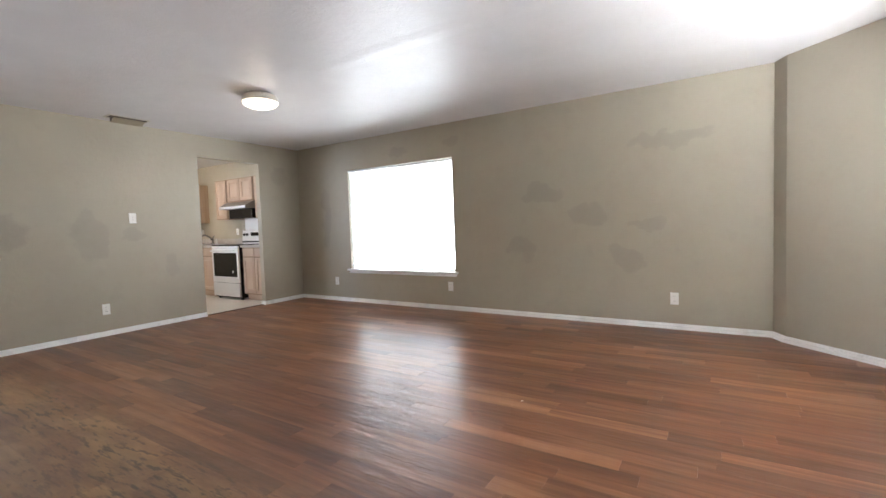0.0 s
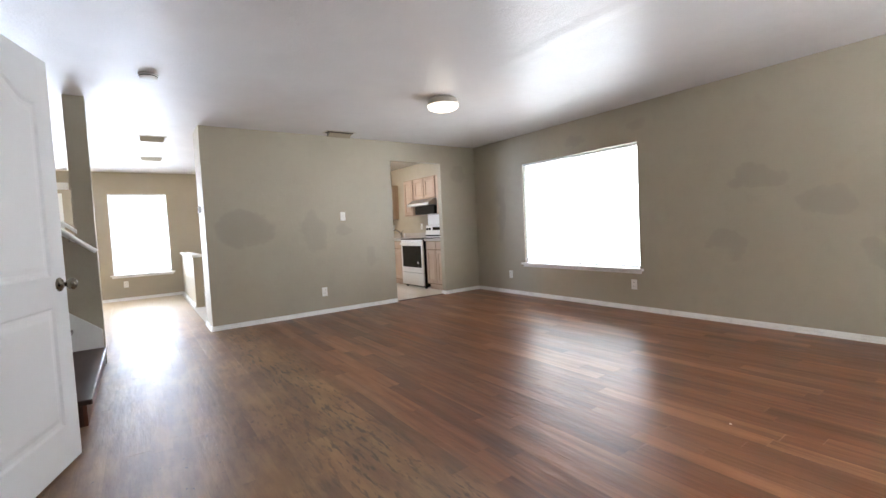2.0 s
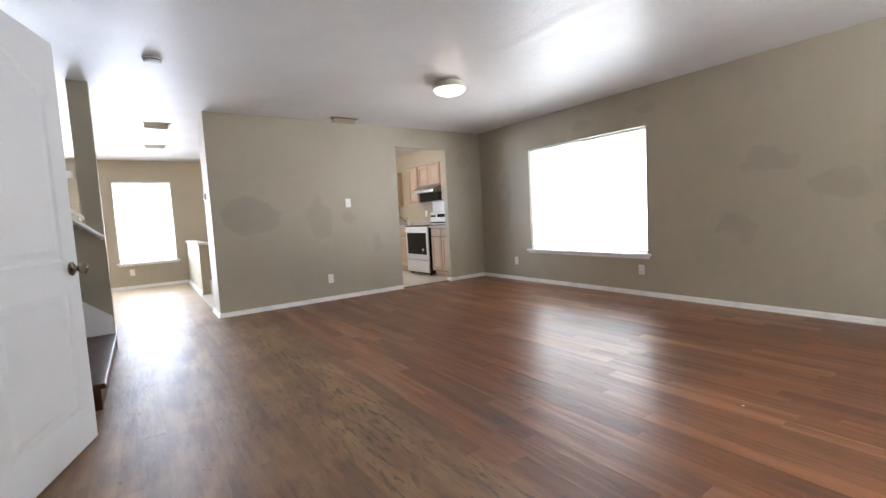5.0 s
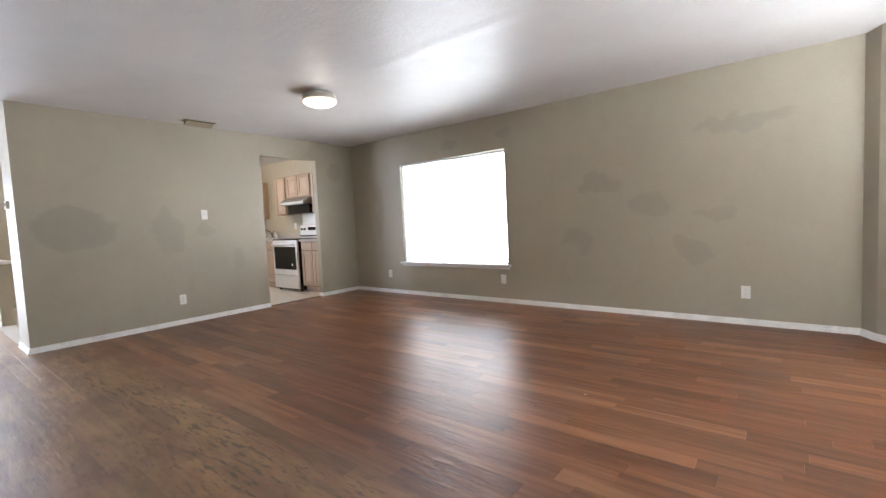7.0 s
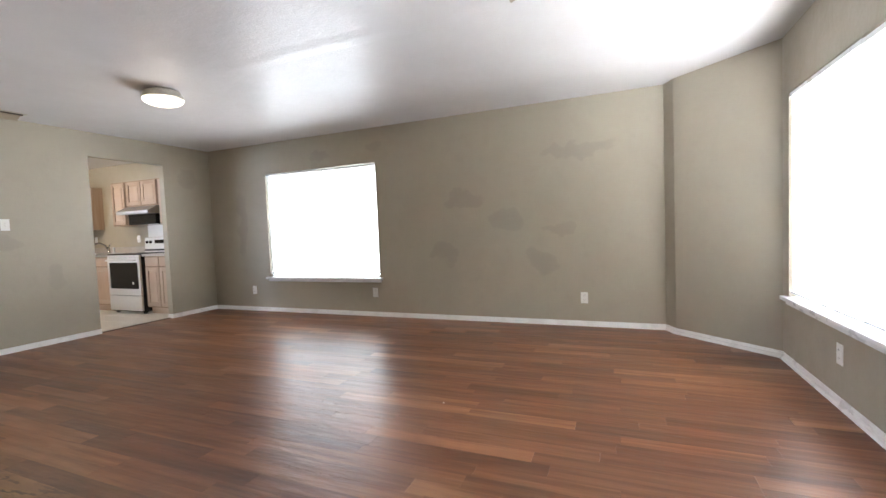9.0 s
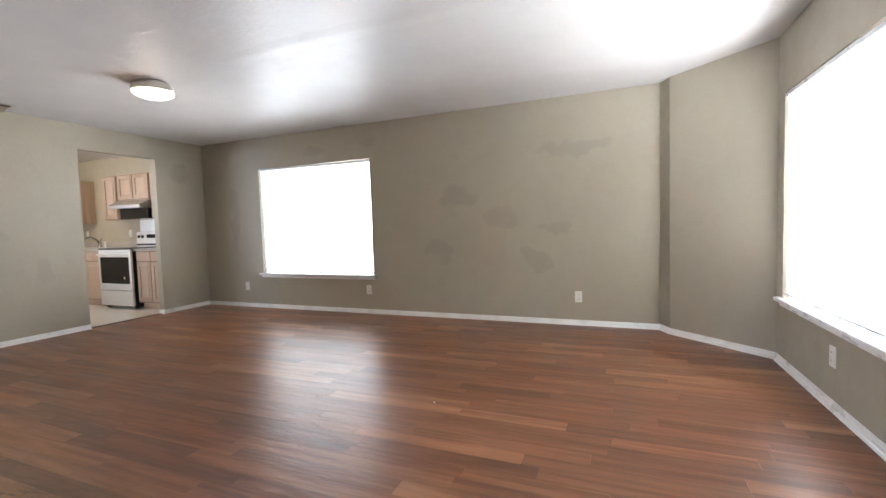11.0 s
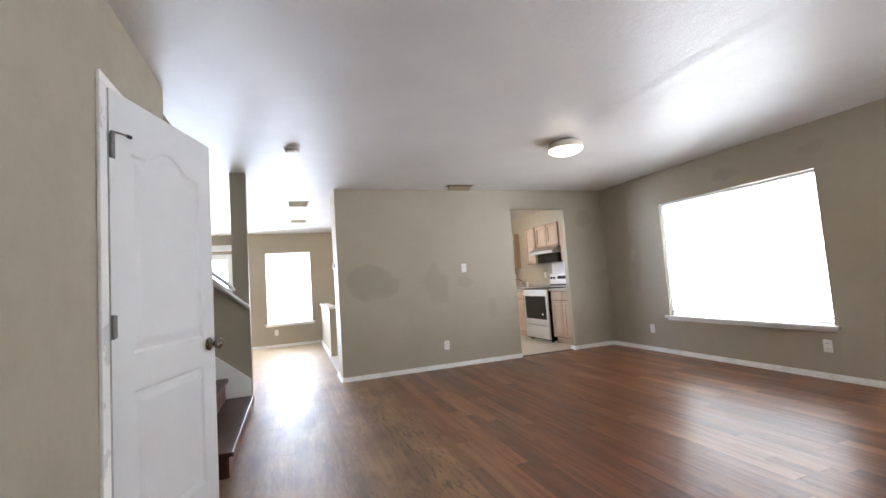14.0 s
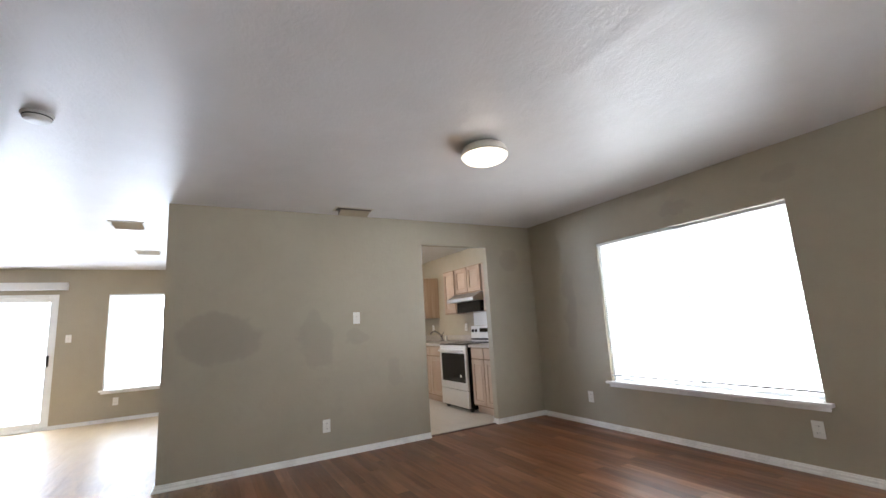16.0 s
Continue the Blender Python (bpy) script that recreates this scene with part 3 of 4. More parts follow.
def arch_panel(x0, x1, z0, z1, rise, off, y):
    pts = [(x0 + off, z0 + off), (x1 - off, z0 + off)]
    n = 16
    for i in range(n + 1):
        u = i / n
        x = x1 - off + (x0 - x1 + 2 * off) * u
        bend = 0.5 - 0.5 * math.cos(2 * math.pi * min(1, max(0, (u - 0.12) / 0.76)))
        pts.append((x, z1 - off - rise + rise * bend))
    return [(x, y, z) for x, z in pts]


def door_leaf():
    """The leaf with sunk mouldings round two raised fields."""
    bm = bmesh.new()
    W, Hh = DW, 2.03
    loops = []
    for z0, z1, rise in ((0.20, 0.80, 0.0), (0.95, 1.87, 0.075)):
        loops.append([arch_panel(0.125, W - 0.125, z0, z1, rise, o, y) for o, y in ((0.0, 0.0), (0.012, -0.009), (0.03, -0.009), (0.055, -0.002))])
    outer = [(0, 0), (W, 0), (W, Hh), (0, Hh)]
    vo = [bm.verts.new((x, 0, z)) for x, z in outer]
    vb = [bm.verts.new((x, -0.035, z)) for x, z in outer]
    edges = [bm.edges.new((vo[i], vo[(i + 1) % 4])) for i in range(4)]
    for rings in loops:
        vr = [[bm.verts.new(q) for q in ring] for ring in rings]
        n = len(vr[0])
        edges += [bm.edges.new((vr[0][i], vr[0][(i + 1) % n])) for i in range(n)]
        for p, q in zip(vr, vr[1:]):
            for i in range(n):
                j = (i + 1) % n
                bm.faces.new((p[i], p[j], q[j], q[i]))
        bm.faces.new(vr[-1])
    bmesh.ops.triangle_fill(bm, use_beauty=True, edges=edges)
    for i in range(4):
        j = (i + 1) % 4
        bm.faces.new((vo[i], vo[j], vb[j], vb[i]))
    bm.faces.new(vb)
    bmesh.ops.recalc_face_normals(bm, faces=bm.faces)
    for v in bm.verts:
        v.co.y = -v.co.y
    bmesh.ops.reverse_faces(bm, faces=bm.faces)
    return bm


# the visible face looks into the room: local -y after the turn
leaf = part("leaf", door_leaf(), DOORP, door)
for z in (0.345, 1.07, 1.79):
    hb = one_box(0.004, 0.030, -0.0025, 0.0005, z - 0.045, z + 0.045, 0.001)
    hg = part("hinge", hb, HINGE, door, "worn metal butt hinge")
    part("knuckle", tube([(0.0, -0.006, z - 0.047), (0.0, -0.006, z + 0.047)], 0.006, 10), HINGE, hg, smooth=True)
stop = part("door_stop", tube([(0.0, -0.008, 1.85), (0.05, -0.022, 1.852), (0.075, -0.024, 1.852)], 0.004, 8), HINGE, door, "hinge-pin door stop with rubber tips", smooth=True)
part("rubber_tip", tube([(0.07, -0.024, 1.852), (0.09, -0.024, 1.852)], 0.008, 10), DARK, stop)
part("plate", one_box(-0.004, 0.014, -0.014, -0.004, 1.80, 1.85, 0.002), HINGE, stop)
for face in (-1, 1):
    y0 = 0.0 if face < 0 else 0.035
    prof = [(0.031, 0.0), (0.031, 0.004), (0.024, 0.009), (0.012, 0.012), (0.011, 0.028), (0.019, 0.034), (0.026, 0.044), (0.026, 0.056), (0.018, 0.064), (0.004, 0.067)]
    kb = lathe([(r * 1.15, y0 + face * h * 1.1) for r, h in prof], 24, "y")
    for v in kb.verts:
        v.co += Vector((DW - 0.065, 0, 0.905))
    part("knob", kb, BRASS, door, "round antique nickel door knob", smooth=True)
part("latch", one_box(DW, DW + 0.009, 0.012, 0.024, 0.892, 0.918, 0.002), BRASS, door)

# ---- closet door casing ----
def casing():
    """White jamb lining and flat casing round the closet doorway."""
    x0, x1, top = -3.06, -2.272, 2.04
    y = SOUTH
    structure("door_jamb", one_box(x0, x0 + 0.012, y - 0.12, y - 0.001, 0, top - 0.002), TRIM, "white painted closet door jamb", "door jamb")
    structure("door_jamb", one_box(x1 - 0.001, x1 + 0.0, y - 0.12, y - 0.001, 0, top - 0.002), TRIM, "white painted closet door jamb", "door jamb")
    structure("door_jamb", one_box(x0 + 0.012, x1 - 0.001, y - 0.12, y - 0.001, top - 0.014, top - 0.002), TRIM, "white painted closet head jamb", "door jamb")
    for a, b in ((x0 - 0.062, x0 + 0.004), (x1 + 0.002, x1 + 0.072)):
        structure("door_casing", one_box(a, b, y, y + 0.014, 0, top + 0.002, 0.004), TRIM, "white painted closet door casing", "door casing")
    structure("door_casing", one_box(x0 - 0.062, x1 + 0.072, y, y + 0.014, top + 0.0025, top + 0.045, 0.004), TRIM, "white painted head casing over the closet door", "door casing")


casing()

# ---- stairs ----
stairs = thing("staircase", "dark stained wooden stairs with white skirt board", "stairs", (-5.084, -0.25, 0))
RISE, RUN = 0.197, 0.224
for i in range(13):
    w = 1.62 if i == 0 else 1.90
    y1 = -i * RUN
    z = RISE * (i + 1) - 0.032
    part("tread", one_box(0.012, w + 0.012, y1 - RUN - 0.03, y1, z - 0.034, z, 0.008), STAIRW, stairs)
    part("riser", one_box(0.016, w, y1 - 0.05, y1 - 0.03, z - 0.034 - (RISE - 0.034 if i else RISE - 0.066), z - 0.0345), RISERW, stairs)
    if i == 0:
        part("step_end", one_box(w - 0.02, w, y1 - RUN - 0.02, y1 - 0.05, 0.0, z - 0.0345), STAIRW, stairs)
sk = prism([(-0.02, 0.0), (-0.02, 0.325), (-2.9, 2.72), (-2.9, 0.0)], -0.014, 0.0, "x")
part("skirt_board", sk, TRIM, stairs, "white painted skirt board")
rail = tagged(part("handrail", tube([(0.036, -0.0, 1.045), (0.036, -0.03, 1.068), (0.036, -1.9, 2.70)], 0.021, 14), TRIM, None, smooth=True), "white painted wooden handrail on the stair wall", "handrail")
rail.matrix_basis = pose(-5.10, -0.265, 0)
for y in (-0.18, -1.0, -1.75):
    z = 1.068 + 0.8727 * (-y - 0.03)
    part("bracket", tube([(0.0, y, z - 0.06), (0.025, y, z - 0.055), (0.036, y, z - 0.02)], 0.006, 8), HINGE, rail)
cap = prism([(-0.39, 1.212), (-0.39, 1.245), (-1.90, 2.538), (-1.90, 2.50)], -5.075, -5.245, "x", 0.004)
structure("trim", cap, TRIM, "white sloping cap on the stair half wall", "trim")
ap = prism([(-0.412, 1.13), (-0.412, 1.19), (-1.865, 2.435), (-1.865, 2.375)], -5.0985, -5.086, "x", 0.003)
structure("trim", ap, TRIM, "white moulding under the stair wall cap", "trim")

# ---- pony wall ----
structure("wall_pony", one_box(-10.27, -8.08, 0.76, 0.88, 0, 0.815), PAINT, "low olive grey half wall between hall and kitchen", "wall")
structure("trim", one_box(-10.27, -8.05, 0.735, 0.905, 0.815, 0.855, 0.006), TRIM, "white painted cap of the low wall", "trim")


# ---- plates, vents, detectors ----
def wall_plate(name, label, category, at, rz, kind_of):
    """A switch, outlet or blank plate. The wall's face is local y = 0, the room lies at -y."""
    p = tagged(part(name, one_box(-0.037, 0.037, -0.006, 0.0, -0.06, 0.06, 0.0025), PLASTIC), label, category, category + " plates")
    p.matrix_basis = pose(*at, 0, 0, rz)
    if kind_of == "outlet":
        for z in (-0.024, 0.024):
            s = part("socket", one_box(-0.017, 0.017, -0.0085, -0.005, z - 0.014, z + 0.014, 0.0015), PLASTIC, p)
            for x in (-0.007, 0.007):
                part("slot", one_box(x - 0.0012, x + 0.0012, -0.0092, -0.008, z - 0.004, z + 0.006), DARK, s)
    if kind_of == "switch":
        part("toggle", prism([(-0.014, -0.010), (-0.005, -0.012), (-0.005, 0.012), (-0.009, 0.004)], -0.005, 0.005, "x"), PLASTIC, p)
        part("toggle_slot", one_box(-0.007, 0.007, -0.0068, -0.005, -0.016, 0.016), GREYPL, p)
    for z in ((0.0,) if kind_of == "outlet" else (-0.03, 0.03)):
        part("screw", lathe([(0.003, -0.007), (0.003, -0.005)], 8, "y"), GREYPL, p).location.z = z
    return p


wall_plate("outlet", "white duplex outlet low on the olive wall", "outlet", (WEST, 2.102, 0.30), 90, "outlet")
wall_plate("light_switch", "white toggle light switch on the olive wall", "switch", (WEST, 2.43, 1.33), 90, "switch")
wall_plate("outlet", "white duplex outlet low on the olive wall", "outlet", (-5.04, NORTH, 0.305), 0, "outlet")
wall_plate("outlet", "white duplex outlet below the window", "outlet", (-2.946, NORTH, 0.31), 0, "outlet")
wall_plate("outlet", "white duplex outlet low on the olive wall", "outlet", (-0.337, NORTH, 0.306), 0, "outlet")
wall_plate("outlet", "white duplex outlet below the bay window", "outlet", (EAST, 3.146, 0.304), -90, "outlet")
wall_plate("outlet", "white duplex outlet below the far window", "outlet", (-10.27, -0.18, 0.31), 90, "outlet")
wall_plate("light_switch", "white light switch beside the patio door", "switch", (-10.27, -0.835, 1.34), 90, "switch")
wall_plate("outlet", "white outlet above the kitchen worktop", "outlet", (-7.61, NORTH, 1.14), 0, "outlet")
wall_plate("outlet", "white outlet above the kitchen sink", "outlet", (-8.8, NORTH, 1.14), 0, "outlet")
th = tagged(part("thermostat", one_box(-0.05, 0.05, -0.025, 0, -0.04, 0.04, 0.005), GREYPL), "small grey thermostat on the hall wall", "thermostat")
th.matrix_basis = pose(-6.17, 0.71, 1.47)
part("display", one_box(-0.03, 0.03, -0.027, -0.024, -0.01, 0.022), DARK, th)


SHIELD = material("tan enamelled deflector", (0.36, 0.29, 0.20), 0.45, grain=0.06, scale=20)
RUST = material("dull brown metal", (0.10, 0.075, 0.05), 0.5, grain=0.1, scale=30)


def ceiling_vent(at, length, width):
    """A ceiling register: flange, dark throat and one deflector plate that hangs open towards +x."""
    v = thing("ceiling_vent", "cream metal ceiling air register with a hanging deflector", "air vent", at, 0, "ceiling registers")
    l, w = length / 2, width / 2
    part("flange", panel_with_holes("z", 0.0, -0.005, (-w, w), (-l, l), [(-w + 0.02, w - 0.02, -l + 0.02, l - 0.02)]), LOUVRE, v)
    part("throat", one_box(-w + 0.02, w - 0.02, -l + 0.02, l - 0.02, -0.002, -0.0005), DARK, v)
    a, z, e = w * 0.28, -0.05, 0.03 + 0.08 * length
    part("deflector", prism([(a, -0.012), (a - 0.01, -0.020), (-w + 0.03, z), (-w + 0.02, z - 0.002), (-w + 0.02, z + 0.001), (a - 0.01, -0.017), (a, -0.009)], -l + e, l - 0.03, "y"), SHIELD, v, "tan metal deflector plate")
    for y in (-l + e - 0.004, l - 0.03):
        part("cheek", prism([(a, -0.006), (-w + 0.02, -0.006), (-w + 0.02, z)], y, y + 0.003, "y"), RUST, v, "dull brown metal cheek")
    for x in (a + 0.012, a + 0.03, a + 0.048):
        if x < w - 0.025:
            part("louvre", one_box(x - 0.001, x + 0.001, -l + 0.022, l - 0.022, -0.014, -0.003), RUST, v)
    return v


ceiling_vent((-5.60, 2.35, H), 0.40, 0.17)
def louvred_vent(at, length, width, blades):
    """A ceiling register with slanted blades that run across the hall."""
    v = thing("ceiling_vent", "cream metal ceiling register with slanted louvres", "air vent", at, 0, "ceiling registers")
    l, w = length / 2, width / 2
    fr = panel_with_holes("z", 0.0, -0.008, (-w, w), (-l, l), [(-w + 0.025, w - 0.025, -l + 0.025, l - 0.025)])
    part("flange", fr, LOUVRE, v)
    part("throat", one_box(-w + 0.025, w - 0.025, -l + 0.025, l - 0.025, -0.002, -0.0005), DARK, v)
    for i in range(blades):
        x = -w + 0.03 + (i + 0.5) * (2 * w - 0.06) / blades
        part("louvre", prism([(x + 0.022, -0.004), (x + 0.0205, -0.003), (x - 0.017, -0.026), (x - 0.0155, -0.027)], -l + 0.027, l - 0.027, "y"), LOUVRE, v)
    for y in (-l + 0.012, l - 0.012):
        sc = lathe([(0.005, -0.0105), (0.005, -0.008)], 8)
        bmesh.ops.translate(sc, verts=sc.verts, vec=(0, y, 0))
        part("screw", sc, RUST, v)
    return v


ceiling_vent((-0.45, 2.385, H), 0.40, 0.17)
louvred_vent((-6.80, 0.293, H), 0.31, 0.32, 4)
louvred_vent((-8.456, 0.322, H), 0.31, 0.28, 3)

sd = tagged(part("smoke_detector", lathe([(0.07, 0.0), (0.07, -0.012), (0.062, -0.014), (0.062, -0.022), (0.055, -0.036), (0.03, -0.041), (0.002, -0.042)], 32), GREYPL, None, smooth=False), "round off-white smoke detector on the ceiling", "smoke detector")
sd.matrix_basis = pose(-4.245, 0.205, H)
part("grille", lathe([(0.0635, -0.015), (0.0635, -0.021)], 32), DARK, sd)


def ceiling_lamp(at, watts):
    # also serves for added lights that are out of view
    l = thing("ceiling_light", "round flush ceiling light with frosted glass, switched on, some added unseen", "ceiling light", at)
    part("pan", lathe([(0.128, 0.0), (0.146, -0.010), (0.160, -0.036), (0.164, -0.062), (0.168, -0.066), (0.168, -0.071), (0.162, -0.073)], 40), LAMPRIM, l, "cream metal pan", smooth=True)
    part("shade", lathe([(0.161, -0.0725), (0.159, -0.083), (0.142, -0.100), (0.108, -0.115), (0.06, -0.124), (0.003, -0.127)], 40), SHADEM, l, "lit frosted glass bowl", smooth=True)
    d = bpy.data.lights.new("bulb", "POINT")
    d.energy, d.shadow_soft_size, d.color = watts, 0.12, (1.0, 0.84, 0.64)
    bulb = new("bulb", d)
    bulb.location = (at[0], at[1], at[2] - 0.24)
    return l


ceiling_lamp((-3.735, 2.73, H), 1.6)
ceiling_lamp((-7.5, -1.9, H), 6.0)
# unseen upstairs light, added to brighten the stairwell
ceiling_lamp((-4.1, -2.4, 4.9), 9.0)
# unseen kitchen fixture, added to light the warm walls and cabinets
ceiling_lamp((-7.9, 3.0, H), 54.0)

# ---- kitchen ----
def cabinet(name, label, x0, x1, front, back, z0, z1, doors, drawer, toe):
    """A face-frame cabinet whose doors look along -y. doors: how many across; drawer: height of a drawer row on top."""
    c = thing(name, label, "cabinet", ((x0 + x1) / 2, front, 0), 0, "kitchen cabinets")
    hw, d = (x1 - x0) / 2 - 0.001, back - front
    part("body", one_box(-hw, hw, 0.022, d, z0 + toe, z1, 0.002), CABWOOD, c)
    part("face_frame", one_box(-hw + 0.003, hw - 0.003, 0.0205, 0.0218, z0 + toe + 0.003, z1 - 0.003), CABDARK, c, "recessed face frame painted darker for gap shade")
    if toe:
        part("toe_kick", one_box(-hw, hw, 0.08, 0.095, z0, z0 + toe), CABWOOD, c)
    top = z1 - drawer
    for i in range(doors):
        a, b = -hw + 0.018 + i * (2 * hw - 0.036) / doors + 0.009, -hw + 0.018 + (i + 1) * (2 * hw - 0.036) / doors - 0.009
        za, zb = z0 + toe + 0.02, top - 0.015
        dr = bmesh.new()
        box(dr, a, a + 0.055, 0.0, 0.0195, za, zb, 0.003)
        box(dr, b - 0.055, b, 0.0, 0.0195, za, zb, 0.003)
        box(dr, a + 0.055, b - 0.055, 0.0, 0.0195, za, za + 0.055, 0.003)
        box(dr, a + 0.055, b - 0.055, 0.0, 0.0195, zb - 0.055, zb, 0.003)
        dd = part("door", dr, CABWOOD, c)
        part("door_panel", one_box(a + 0.054, b - 0.054, 0.013, 0.018, za + 0.054, zb - 0.054), CABWOOD, dd)
        part("raised_field", one_box(a + 0.072, b - 0.072, 0.006, 0.0128, za + 0.072, zb - 0.072, 0.003), CABWOOD, dd)
        if drawer:
            part("drawer_front", one_box(a, b, 0.0, 0.0195, top + 0.005, z1 - 0.015, 0.004), CABWOOD, c)
    return c


KB = NORTH - 0.001
cabinet("base_cabinet", "pale oak base cabinet with two doors beside the range", -6.60, -5.935, 4.28, KB, 0, 0.872, 2, 0.15, 0.1)
cabinet("base_cabinet", "pale oak base cabinet below the sink", -8.75, -7.38, 4.28, KB, 0, 0.872, 3, 0.15, 0.1)
cabinet("base_cabinet", "pale oak base cabinet in the kitchen corner", -9.6, -8.752, 4.28, KB, 0, 0.872, 2, 0.15, 0.1)
cabinet("wall_cabinet", "pale oak wall cabinet beside the range hood", -7.76, -7.38, 4.56, KB, 1.36, 2.07, 1, 0, 0)
cabinet("wall_cabinet", "short pale oak wall cabinet above the range hood", -7.378, -6.605, 4.56, KB, 1.66, 2.07, 2, 0, 0)
cabinet("wall_cabinet", "pale oak wall cabinet beside the range hood", -6.603, -5.935, 4.56, KB, 1.36, 2.07, 2, 0, 0)
cabinet("wall_cabinet", "pale oak wall cabinet past the sink", -9.3, -8.53, 4.56, KB, 1.33, 2.07, 2, 0, 0)
for x0, x1 in ((-9.6, -7.38), (-6.60, -5.935)):
    ct = tagged(part("worktop", one_box(x0, x1, 4.255, KB, 0.8725, 0.91, 0.006), COUNTER), "grey-brown laminate kitchen worktop", "worktop")
    part("upstand", one_box(x0, x1, KB - 0.02, KB - 0.001, 0.9105, 1.01, 0.004), COUNTER, ct)

rg = thing("kitchen_range", "stainless electric range with black glass top and oven door", "range", (-6.99, 4.22, 0))
part("body", one_box(-0.378, 0.378, 0.035, 0.64, 0.03, 0.90, 0.004), BLACK, rg)
for x in (-0.33, 0.33):
    for y in (0.08, 0.6):
        part("foot", one_box(x - 0.02, x + 0.02, y - 0.02, y + 0.02, 0.0, 0.031), DARK, rg)
part("cooktop", one_box(-0.381, 0.381, 0.01, 0.60, 0.9005, 0.917, 0.004), BLACK, rg, "black glass cooktop")
dr = part("oven_door", panel_with_holes("y", 0.0, 0.034, (-0.376, 0.376), (0.285, 0.855), [(-0.335, 0.335, 0.385, 0.785)]), STEEL, rg, "stainless oven door")
part("oven_window", one_box(-0.335, 0.335, 0.004, 0.02, 0.385, 0.785), BLACK, dr, "black oven glass")
part("sticker", one_box(0.19, 0.225, 0.0025, 0.0038, 0.455, 0.49), GREYPL, dr, "small pale sticker")
hd = part("oven_handle", tube([(-0.33, -0.045, 0.822), (0.33, -0.045, 0.822)], 0.012, 12), STEEL, dr, smooth=True)
for x in (-0.30, 0.30):
    part("handle_post", tube([(x, 0.0, 0.822), (x, -0.04, 0.822)], 0.009, 8), STEEL, hd)
part("vent_strip", one_box(-0.376, 0.376, 0.004, 0.034, 0.858, 0.899, 0.003), STEEL, rg)
part("drawer", one_box(-0.376, 0.376, 0.0, 0.034, 0.05, 0.275, 0.004), STEEL, rg, "stainless warming drawer")
bp = part("control_panel", prism([(0.585, 0.917), (0.60, 1.155), (0.648, 1.155), (0.648, 0.917)], -0.378, 0.378, "x", 0.004), STEEL, rg, "stainless control panel")
for x in (-0.31, -0.22, 0.22, 0.31):
    kn = lathe([(0.024, 0.0), (0.022, -0.02), (0.004, -0.022)], 16, "y")
    bmesh.ops.translate(kn, verts=kn.verts, vec=(x, 0.596, 1.08))
    part("knob", kn, BLACK, bp)
part("panel_gap", one_box(-0.37, 0.37, 0.580, 0.5845, 0.935, 0.965), DARK, bp)
part("clock", one_box(-0.12, 0.12, 0.588, 0.594, 1.055, 1.115), BLACK, bp)
for x, y, r in ((-0.19, 0.17, 0.1), (0.19, 0.17, 0.08), (-0.19, 0.43, 0.08), (0.19, 0.43, 0.1)):
    e = lathe([(r, 0.9172), (r, 0.9178)], 28)
    bmesh.ops.translate(e, verts=e.verts, vec=(x, y, 0))
    part("burner_ring", e, DARK, rg)

hood = tagged(part("range_hood", prism([(4.40, 1.53), (4.40, 1.575), (4.55, 1.655), (KB, 1.655), (KB, 1.53)], -7.37, -6.61, "x", 0.004), HOODM), "stainless under-cabinet range hood above the range", "range hood")
part("blower_box", one_box(-7.28, -6.63, 4.53, KB - 0.01, 1.365, 1.529, 0.003), BLACK, hood, "black blower housing below the canopy")
bsp = tagged(part("splash_panel", one_box(-7.355, -6.625, KB - 0.006, KB, 1.16, 1.36), STEEL), "steel splash panel behind the range", "splash panel")

sink = tagged(part("sink", panel_with_holes("z", 0.9165, -0.006, (-8.62, -7.86), (4.32, 4.78), [(-8.57, -8.26, 4.36, 4.72), (-8.22, -7.91, 4.36, 4.72)]), STEEL), "double stainless steel kitchen sink", "sink")
for a, b in ((-8.57, -8.26), (-8.22, -7.91)):
    part("basin", one_box(a, b, 4.36, 4.72, 0.9112, 0.9125), STEEL, sink)
CHROME = material("dark chrome", (0.40, 0.40, 0.41), 0.14, 1.0, grain=0.02, scale=20)
fc = tagged(part("faucet", lathe([(0.03, 0.0), (0.03, 0.01), (0.022, 0.02), (0.02, 0.09), (0.004, 0.10)], 20), CHROME, smooth=True), "chrome kitchen faucet with a long spout", "faucet")
fc.matrix_basis = pose(-8.24, 4.75, 0.917)
part("spout", tube([(0, 0, 0.06), (0, -0.06, 0.14), (0, -0.14, 0.18), (0, -0.21, 0.165), (0, -0.23, 0.13)], 0.015, 10), CHROME, fc, smooth=True)
part("lever", tube([(0, 0, 0.10), (0.02, 0.02, 0.15), (0.03, 0.03, 0.16)], 0.009, 8), CHROME, fc)
part("sprayer", lathe([(0.018, 0.0), (0.015, 0.04), (0.018, 0.09), (0.004, 0.10)], 14), STEEL, fc).location.x = 0.14

# ---- doorway threshold and a chip on the floor ----
structure("threshold", prism([(-5.915, 0.0), (-5.911, 0.005), (-5.895, 0.006), (-5.872, 0.006), (-5.852, 0.0)], 3.236, 4.149, "y"), STAIRW, "thin dark wooden strip where laminate meets kitchen tile", "threshold")
chip = bmesh.new()
bmesh.ops.create_icosphere(chip, subdivisions=1, radius=0.006)
for v in chip.verts:
    v.co = Vector((v.co.x * 1.4, v.co.y, (v.co.z + 0.006) * 0.4))
chip_ob = tagged(part("paint_chip", chip, TRIM), "tiny white paint chip lying on the laminate floor", "debris")
chip_ob.location = (-1.02, 2.52, 0.0005)

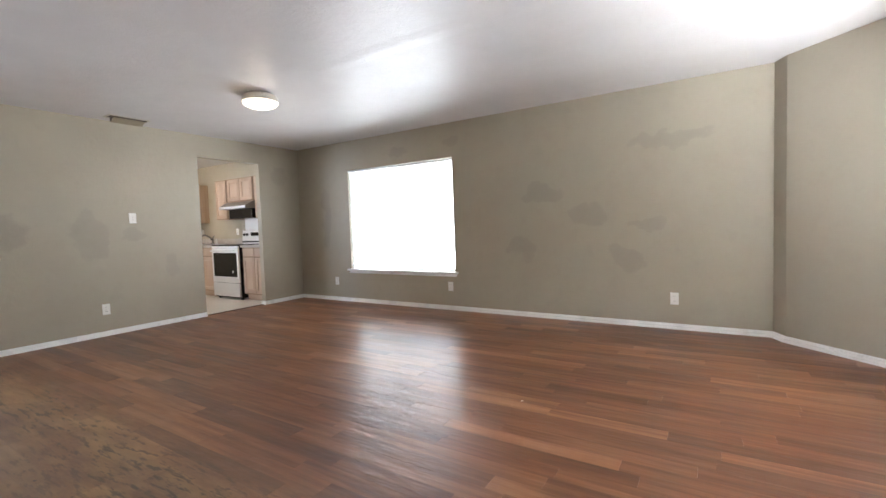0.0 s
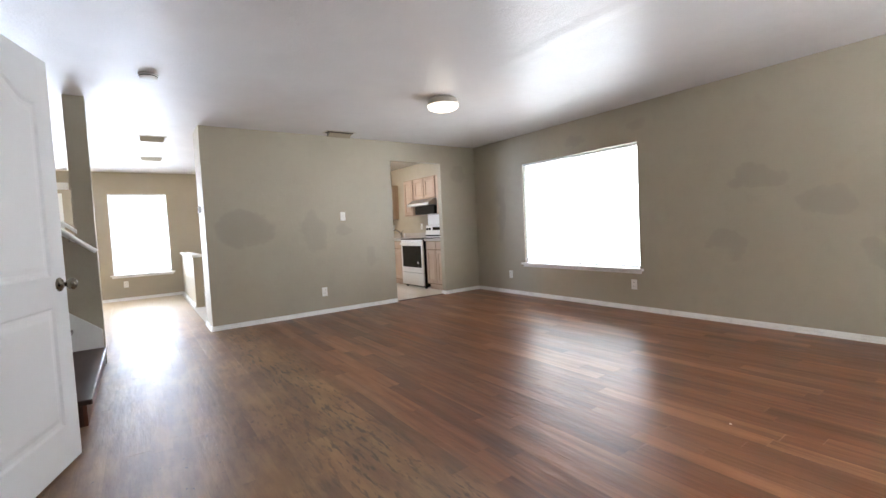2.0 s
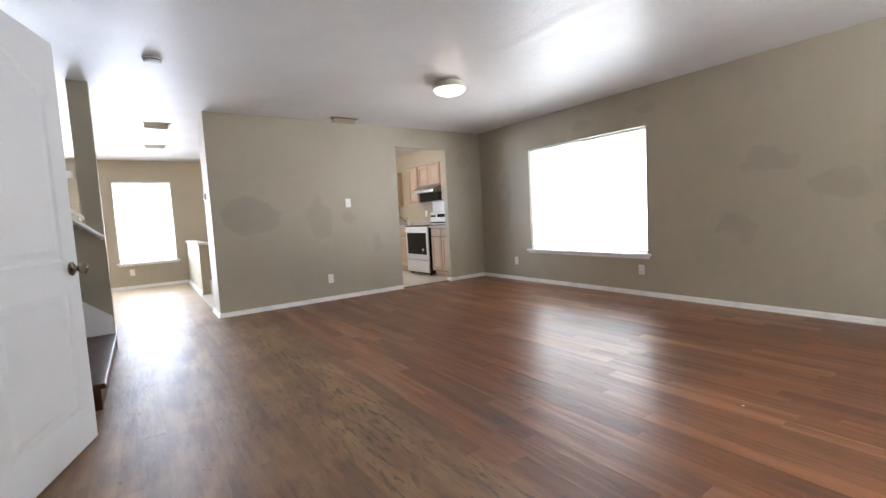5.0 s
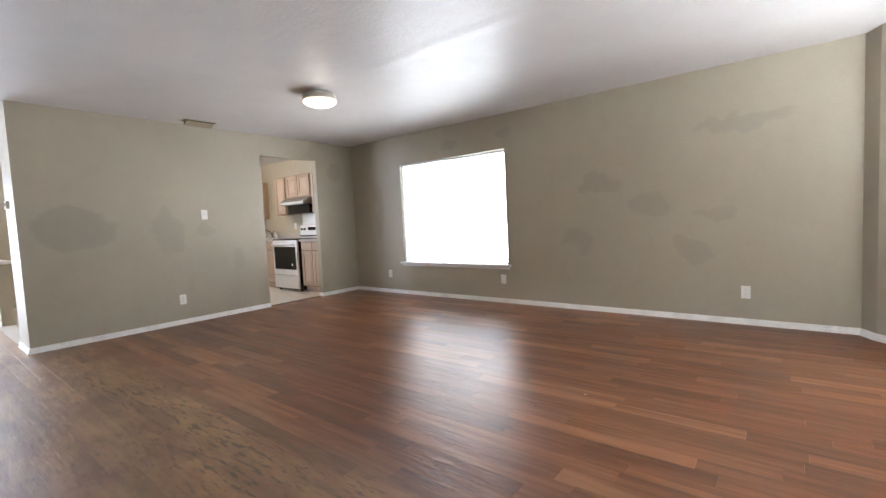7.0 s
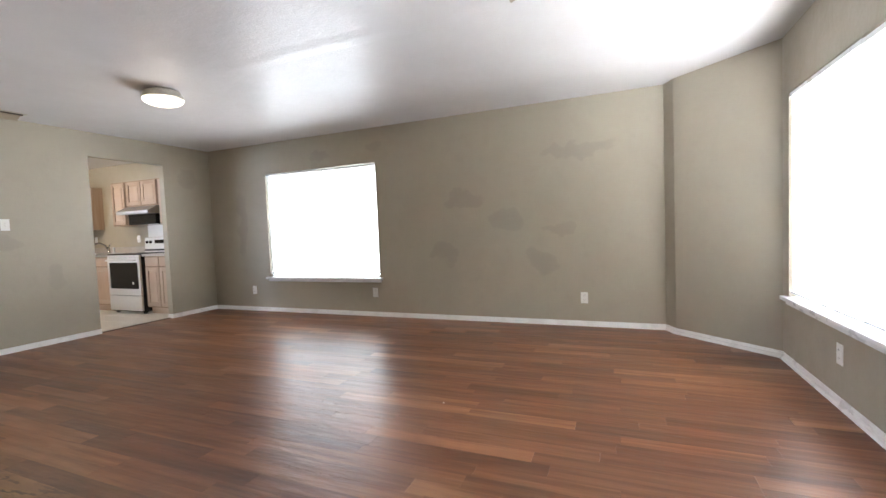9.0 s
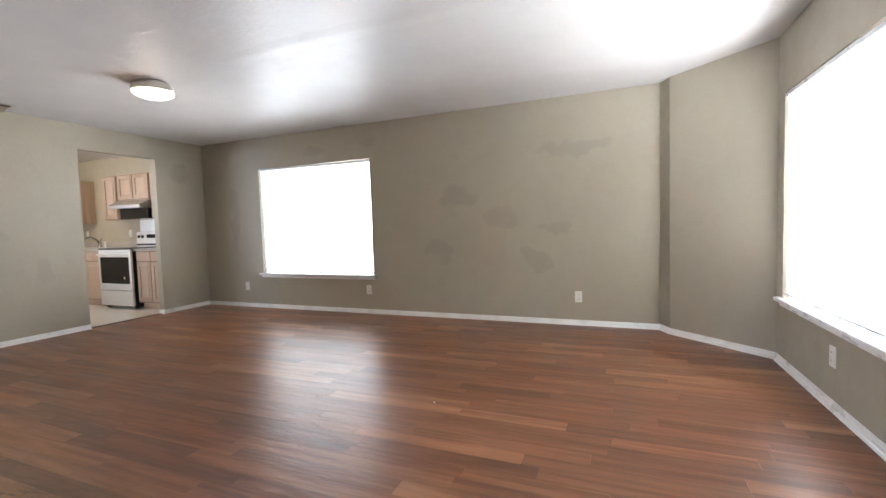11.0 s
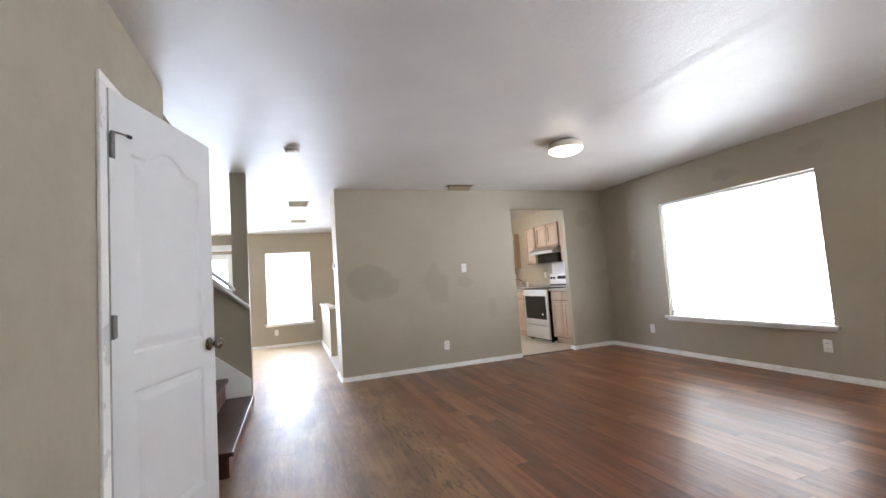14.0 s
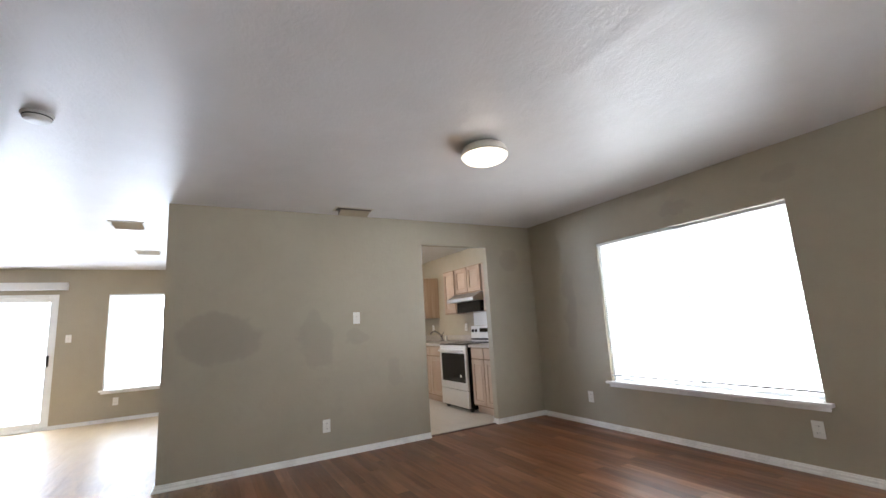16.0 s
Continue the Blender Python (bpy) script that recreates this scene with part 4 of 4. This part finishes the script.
# ---- floor pieces ----
def board_mesh(length, width, mat, cache={}):
    key = (round(length, 2), mat.name)
    if key not in cache:
        g = 0.0004
        bm = bmesh.new()
        l, w = length / 2 - g, width / 2 - g
        lo = [bm.verts.new((x, y, -0.012)) for x, y in ((-l, -w), (l, -w), (l, w), (-l, w))]
        hi = [bm.verts.new((x, y, 0.0)) for x, y in ((-l, -w), (l, -w), (l, w), (-l, w))]
        for i in range(4):
            j = (i + 1) % 4
            bm.faces.new((lo[i], lo[j], hi[j], hi[i]))
        bm.faces.new(hi)
        bm.faces.new(lo[::-1])
        cache[key] = mesh_of(bm, mat)
    return cache[key]


BW = 0.098


def lay_boards(x0, x1, y0, y1, mat, near, seed, lengths, name="board"):
    """Rows of boards along x. Those inside near (x0, x1, y0, y1) are pieces of their own, the rest is joined."""
    rng = random.Random(seed)
    verts, faces, count = [], [], 0
    rows = round((y1 - y0) / BW)
    w = (y1 - y0) / rows
    for r in range(rows):
        y = y0 + (r + 0.5) * w
        x = x0 - rng.choice((0.0, 0.23, 0.46, 0.69))
        while x < x1 - 0.02:
            ln = rng.choice(lengths)
            a, b = max(x, x0), min(x + ln, x1)
            x += ln
            if b - a < 0.03:
                continue
            c = (a + b) / 2
            if near[0] < c < near[1] and near[2] < y < near[3] and count < 220:
                o = new(name, board_mesh(b - a, w, mat))
                o.parent = FLOOR
                o.location = (c, y, rng.uniform(-0.0004, 0.0))
                o.rotation_euler = (rng.uniform(-0.0025, 0.0025), rng.uniform(-0.0006, 0.0006), 0)
                count += 1
            else:
                g = 0.0004
                q = len(verts)
                dz = rng.uniform(-0.0004, 0.0)
                tip, lean = rng.uniform(-0.00014, 0.00014), rng.uniform(-0.0003, 0.0003)
                for z in (-0.012, 0.0):
                    verts += [(a + g, y - w / 2 + g, z + dz - tip - lean), (b - g, y - w / 2 + g, z + dz - tip + lean), (b - g, y + w / 2 - g, z + dz + tip + lean), (a + g, y + w / 2 - g, z + dz + tip - lean)]
                faces += [(q + i, q + (i + 1) % 4, q + 4 + (i + 1) % 4, q + 4 + i) for i in range(4)]
                faces.append((q + 4, q + 5, q + 6, q + 7))
    me = bpy.data.meshes.new("boards")
    me.from_pydata(verts, [], faces)
    me.materials.append(mat)
    o = new("floor_boards", me)
    o.parent = FLOOR
    tagged(o, kind="stuff")


LONG = (0.62, 0.92, 0.92, 1.22)
lay_boards(WEST - 0.045, 0.56, 0.70, 1.117, RED, (-3.6, 0.5, 0.7, 1.2), 5, LONG)
lay_boards(WEST - 0.045, 1.19, 1.117, NORTH, RED, (-4.2, 1.2, 1.1, 4.4), 6, LONG)
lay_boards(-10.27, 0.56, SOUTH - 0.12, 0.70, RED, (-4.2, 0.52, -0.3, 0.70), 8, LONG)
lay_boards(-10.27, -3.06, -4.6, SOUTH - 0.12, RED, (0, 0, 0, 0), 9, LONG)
lay_boards(-3.06, -1.5, -1.5, SOUTH - 0.12, RED, (0, 0, 0, 0), 10, LONG)
kf = structure("kitchen_floor", one_box(-10.27, WEST - 0.045, 0.70, NORTH, -0.010, -0.004), GROUT, "pale square vinyl tile kitchen floor", "floor")
tile_mesh = mesh_of(one_box(-0.150, 0.150, -0.150, 0.150, -0.004, 0.0, 0.001), TILE)
for i in range(14):
    for j in range(13):
        o = new("tile", tile_mesh)
        o.parent = kf
        o.location = (-6.055 - 0.305 * i, 0.86 + 0.305 * j, 0)
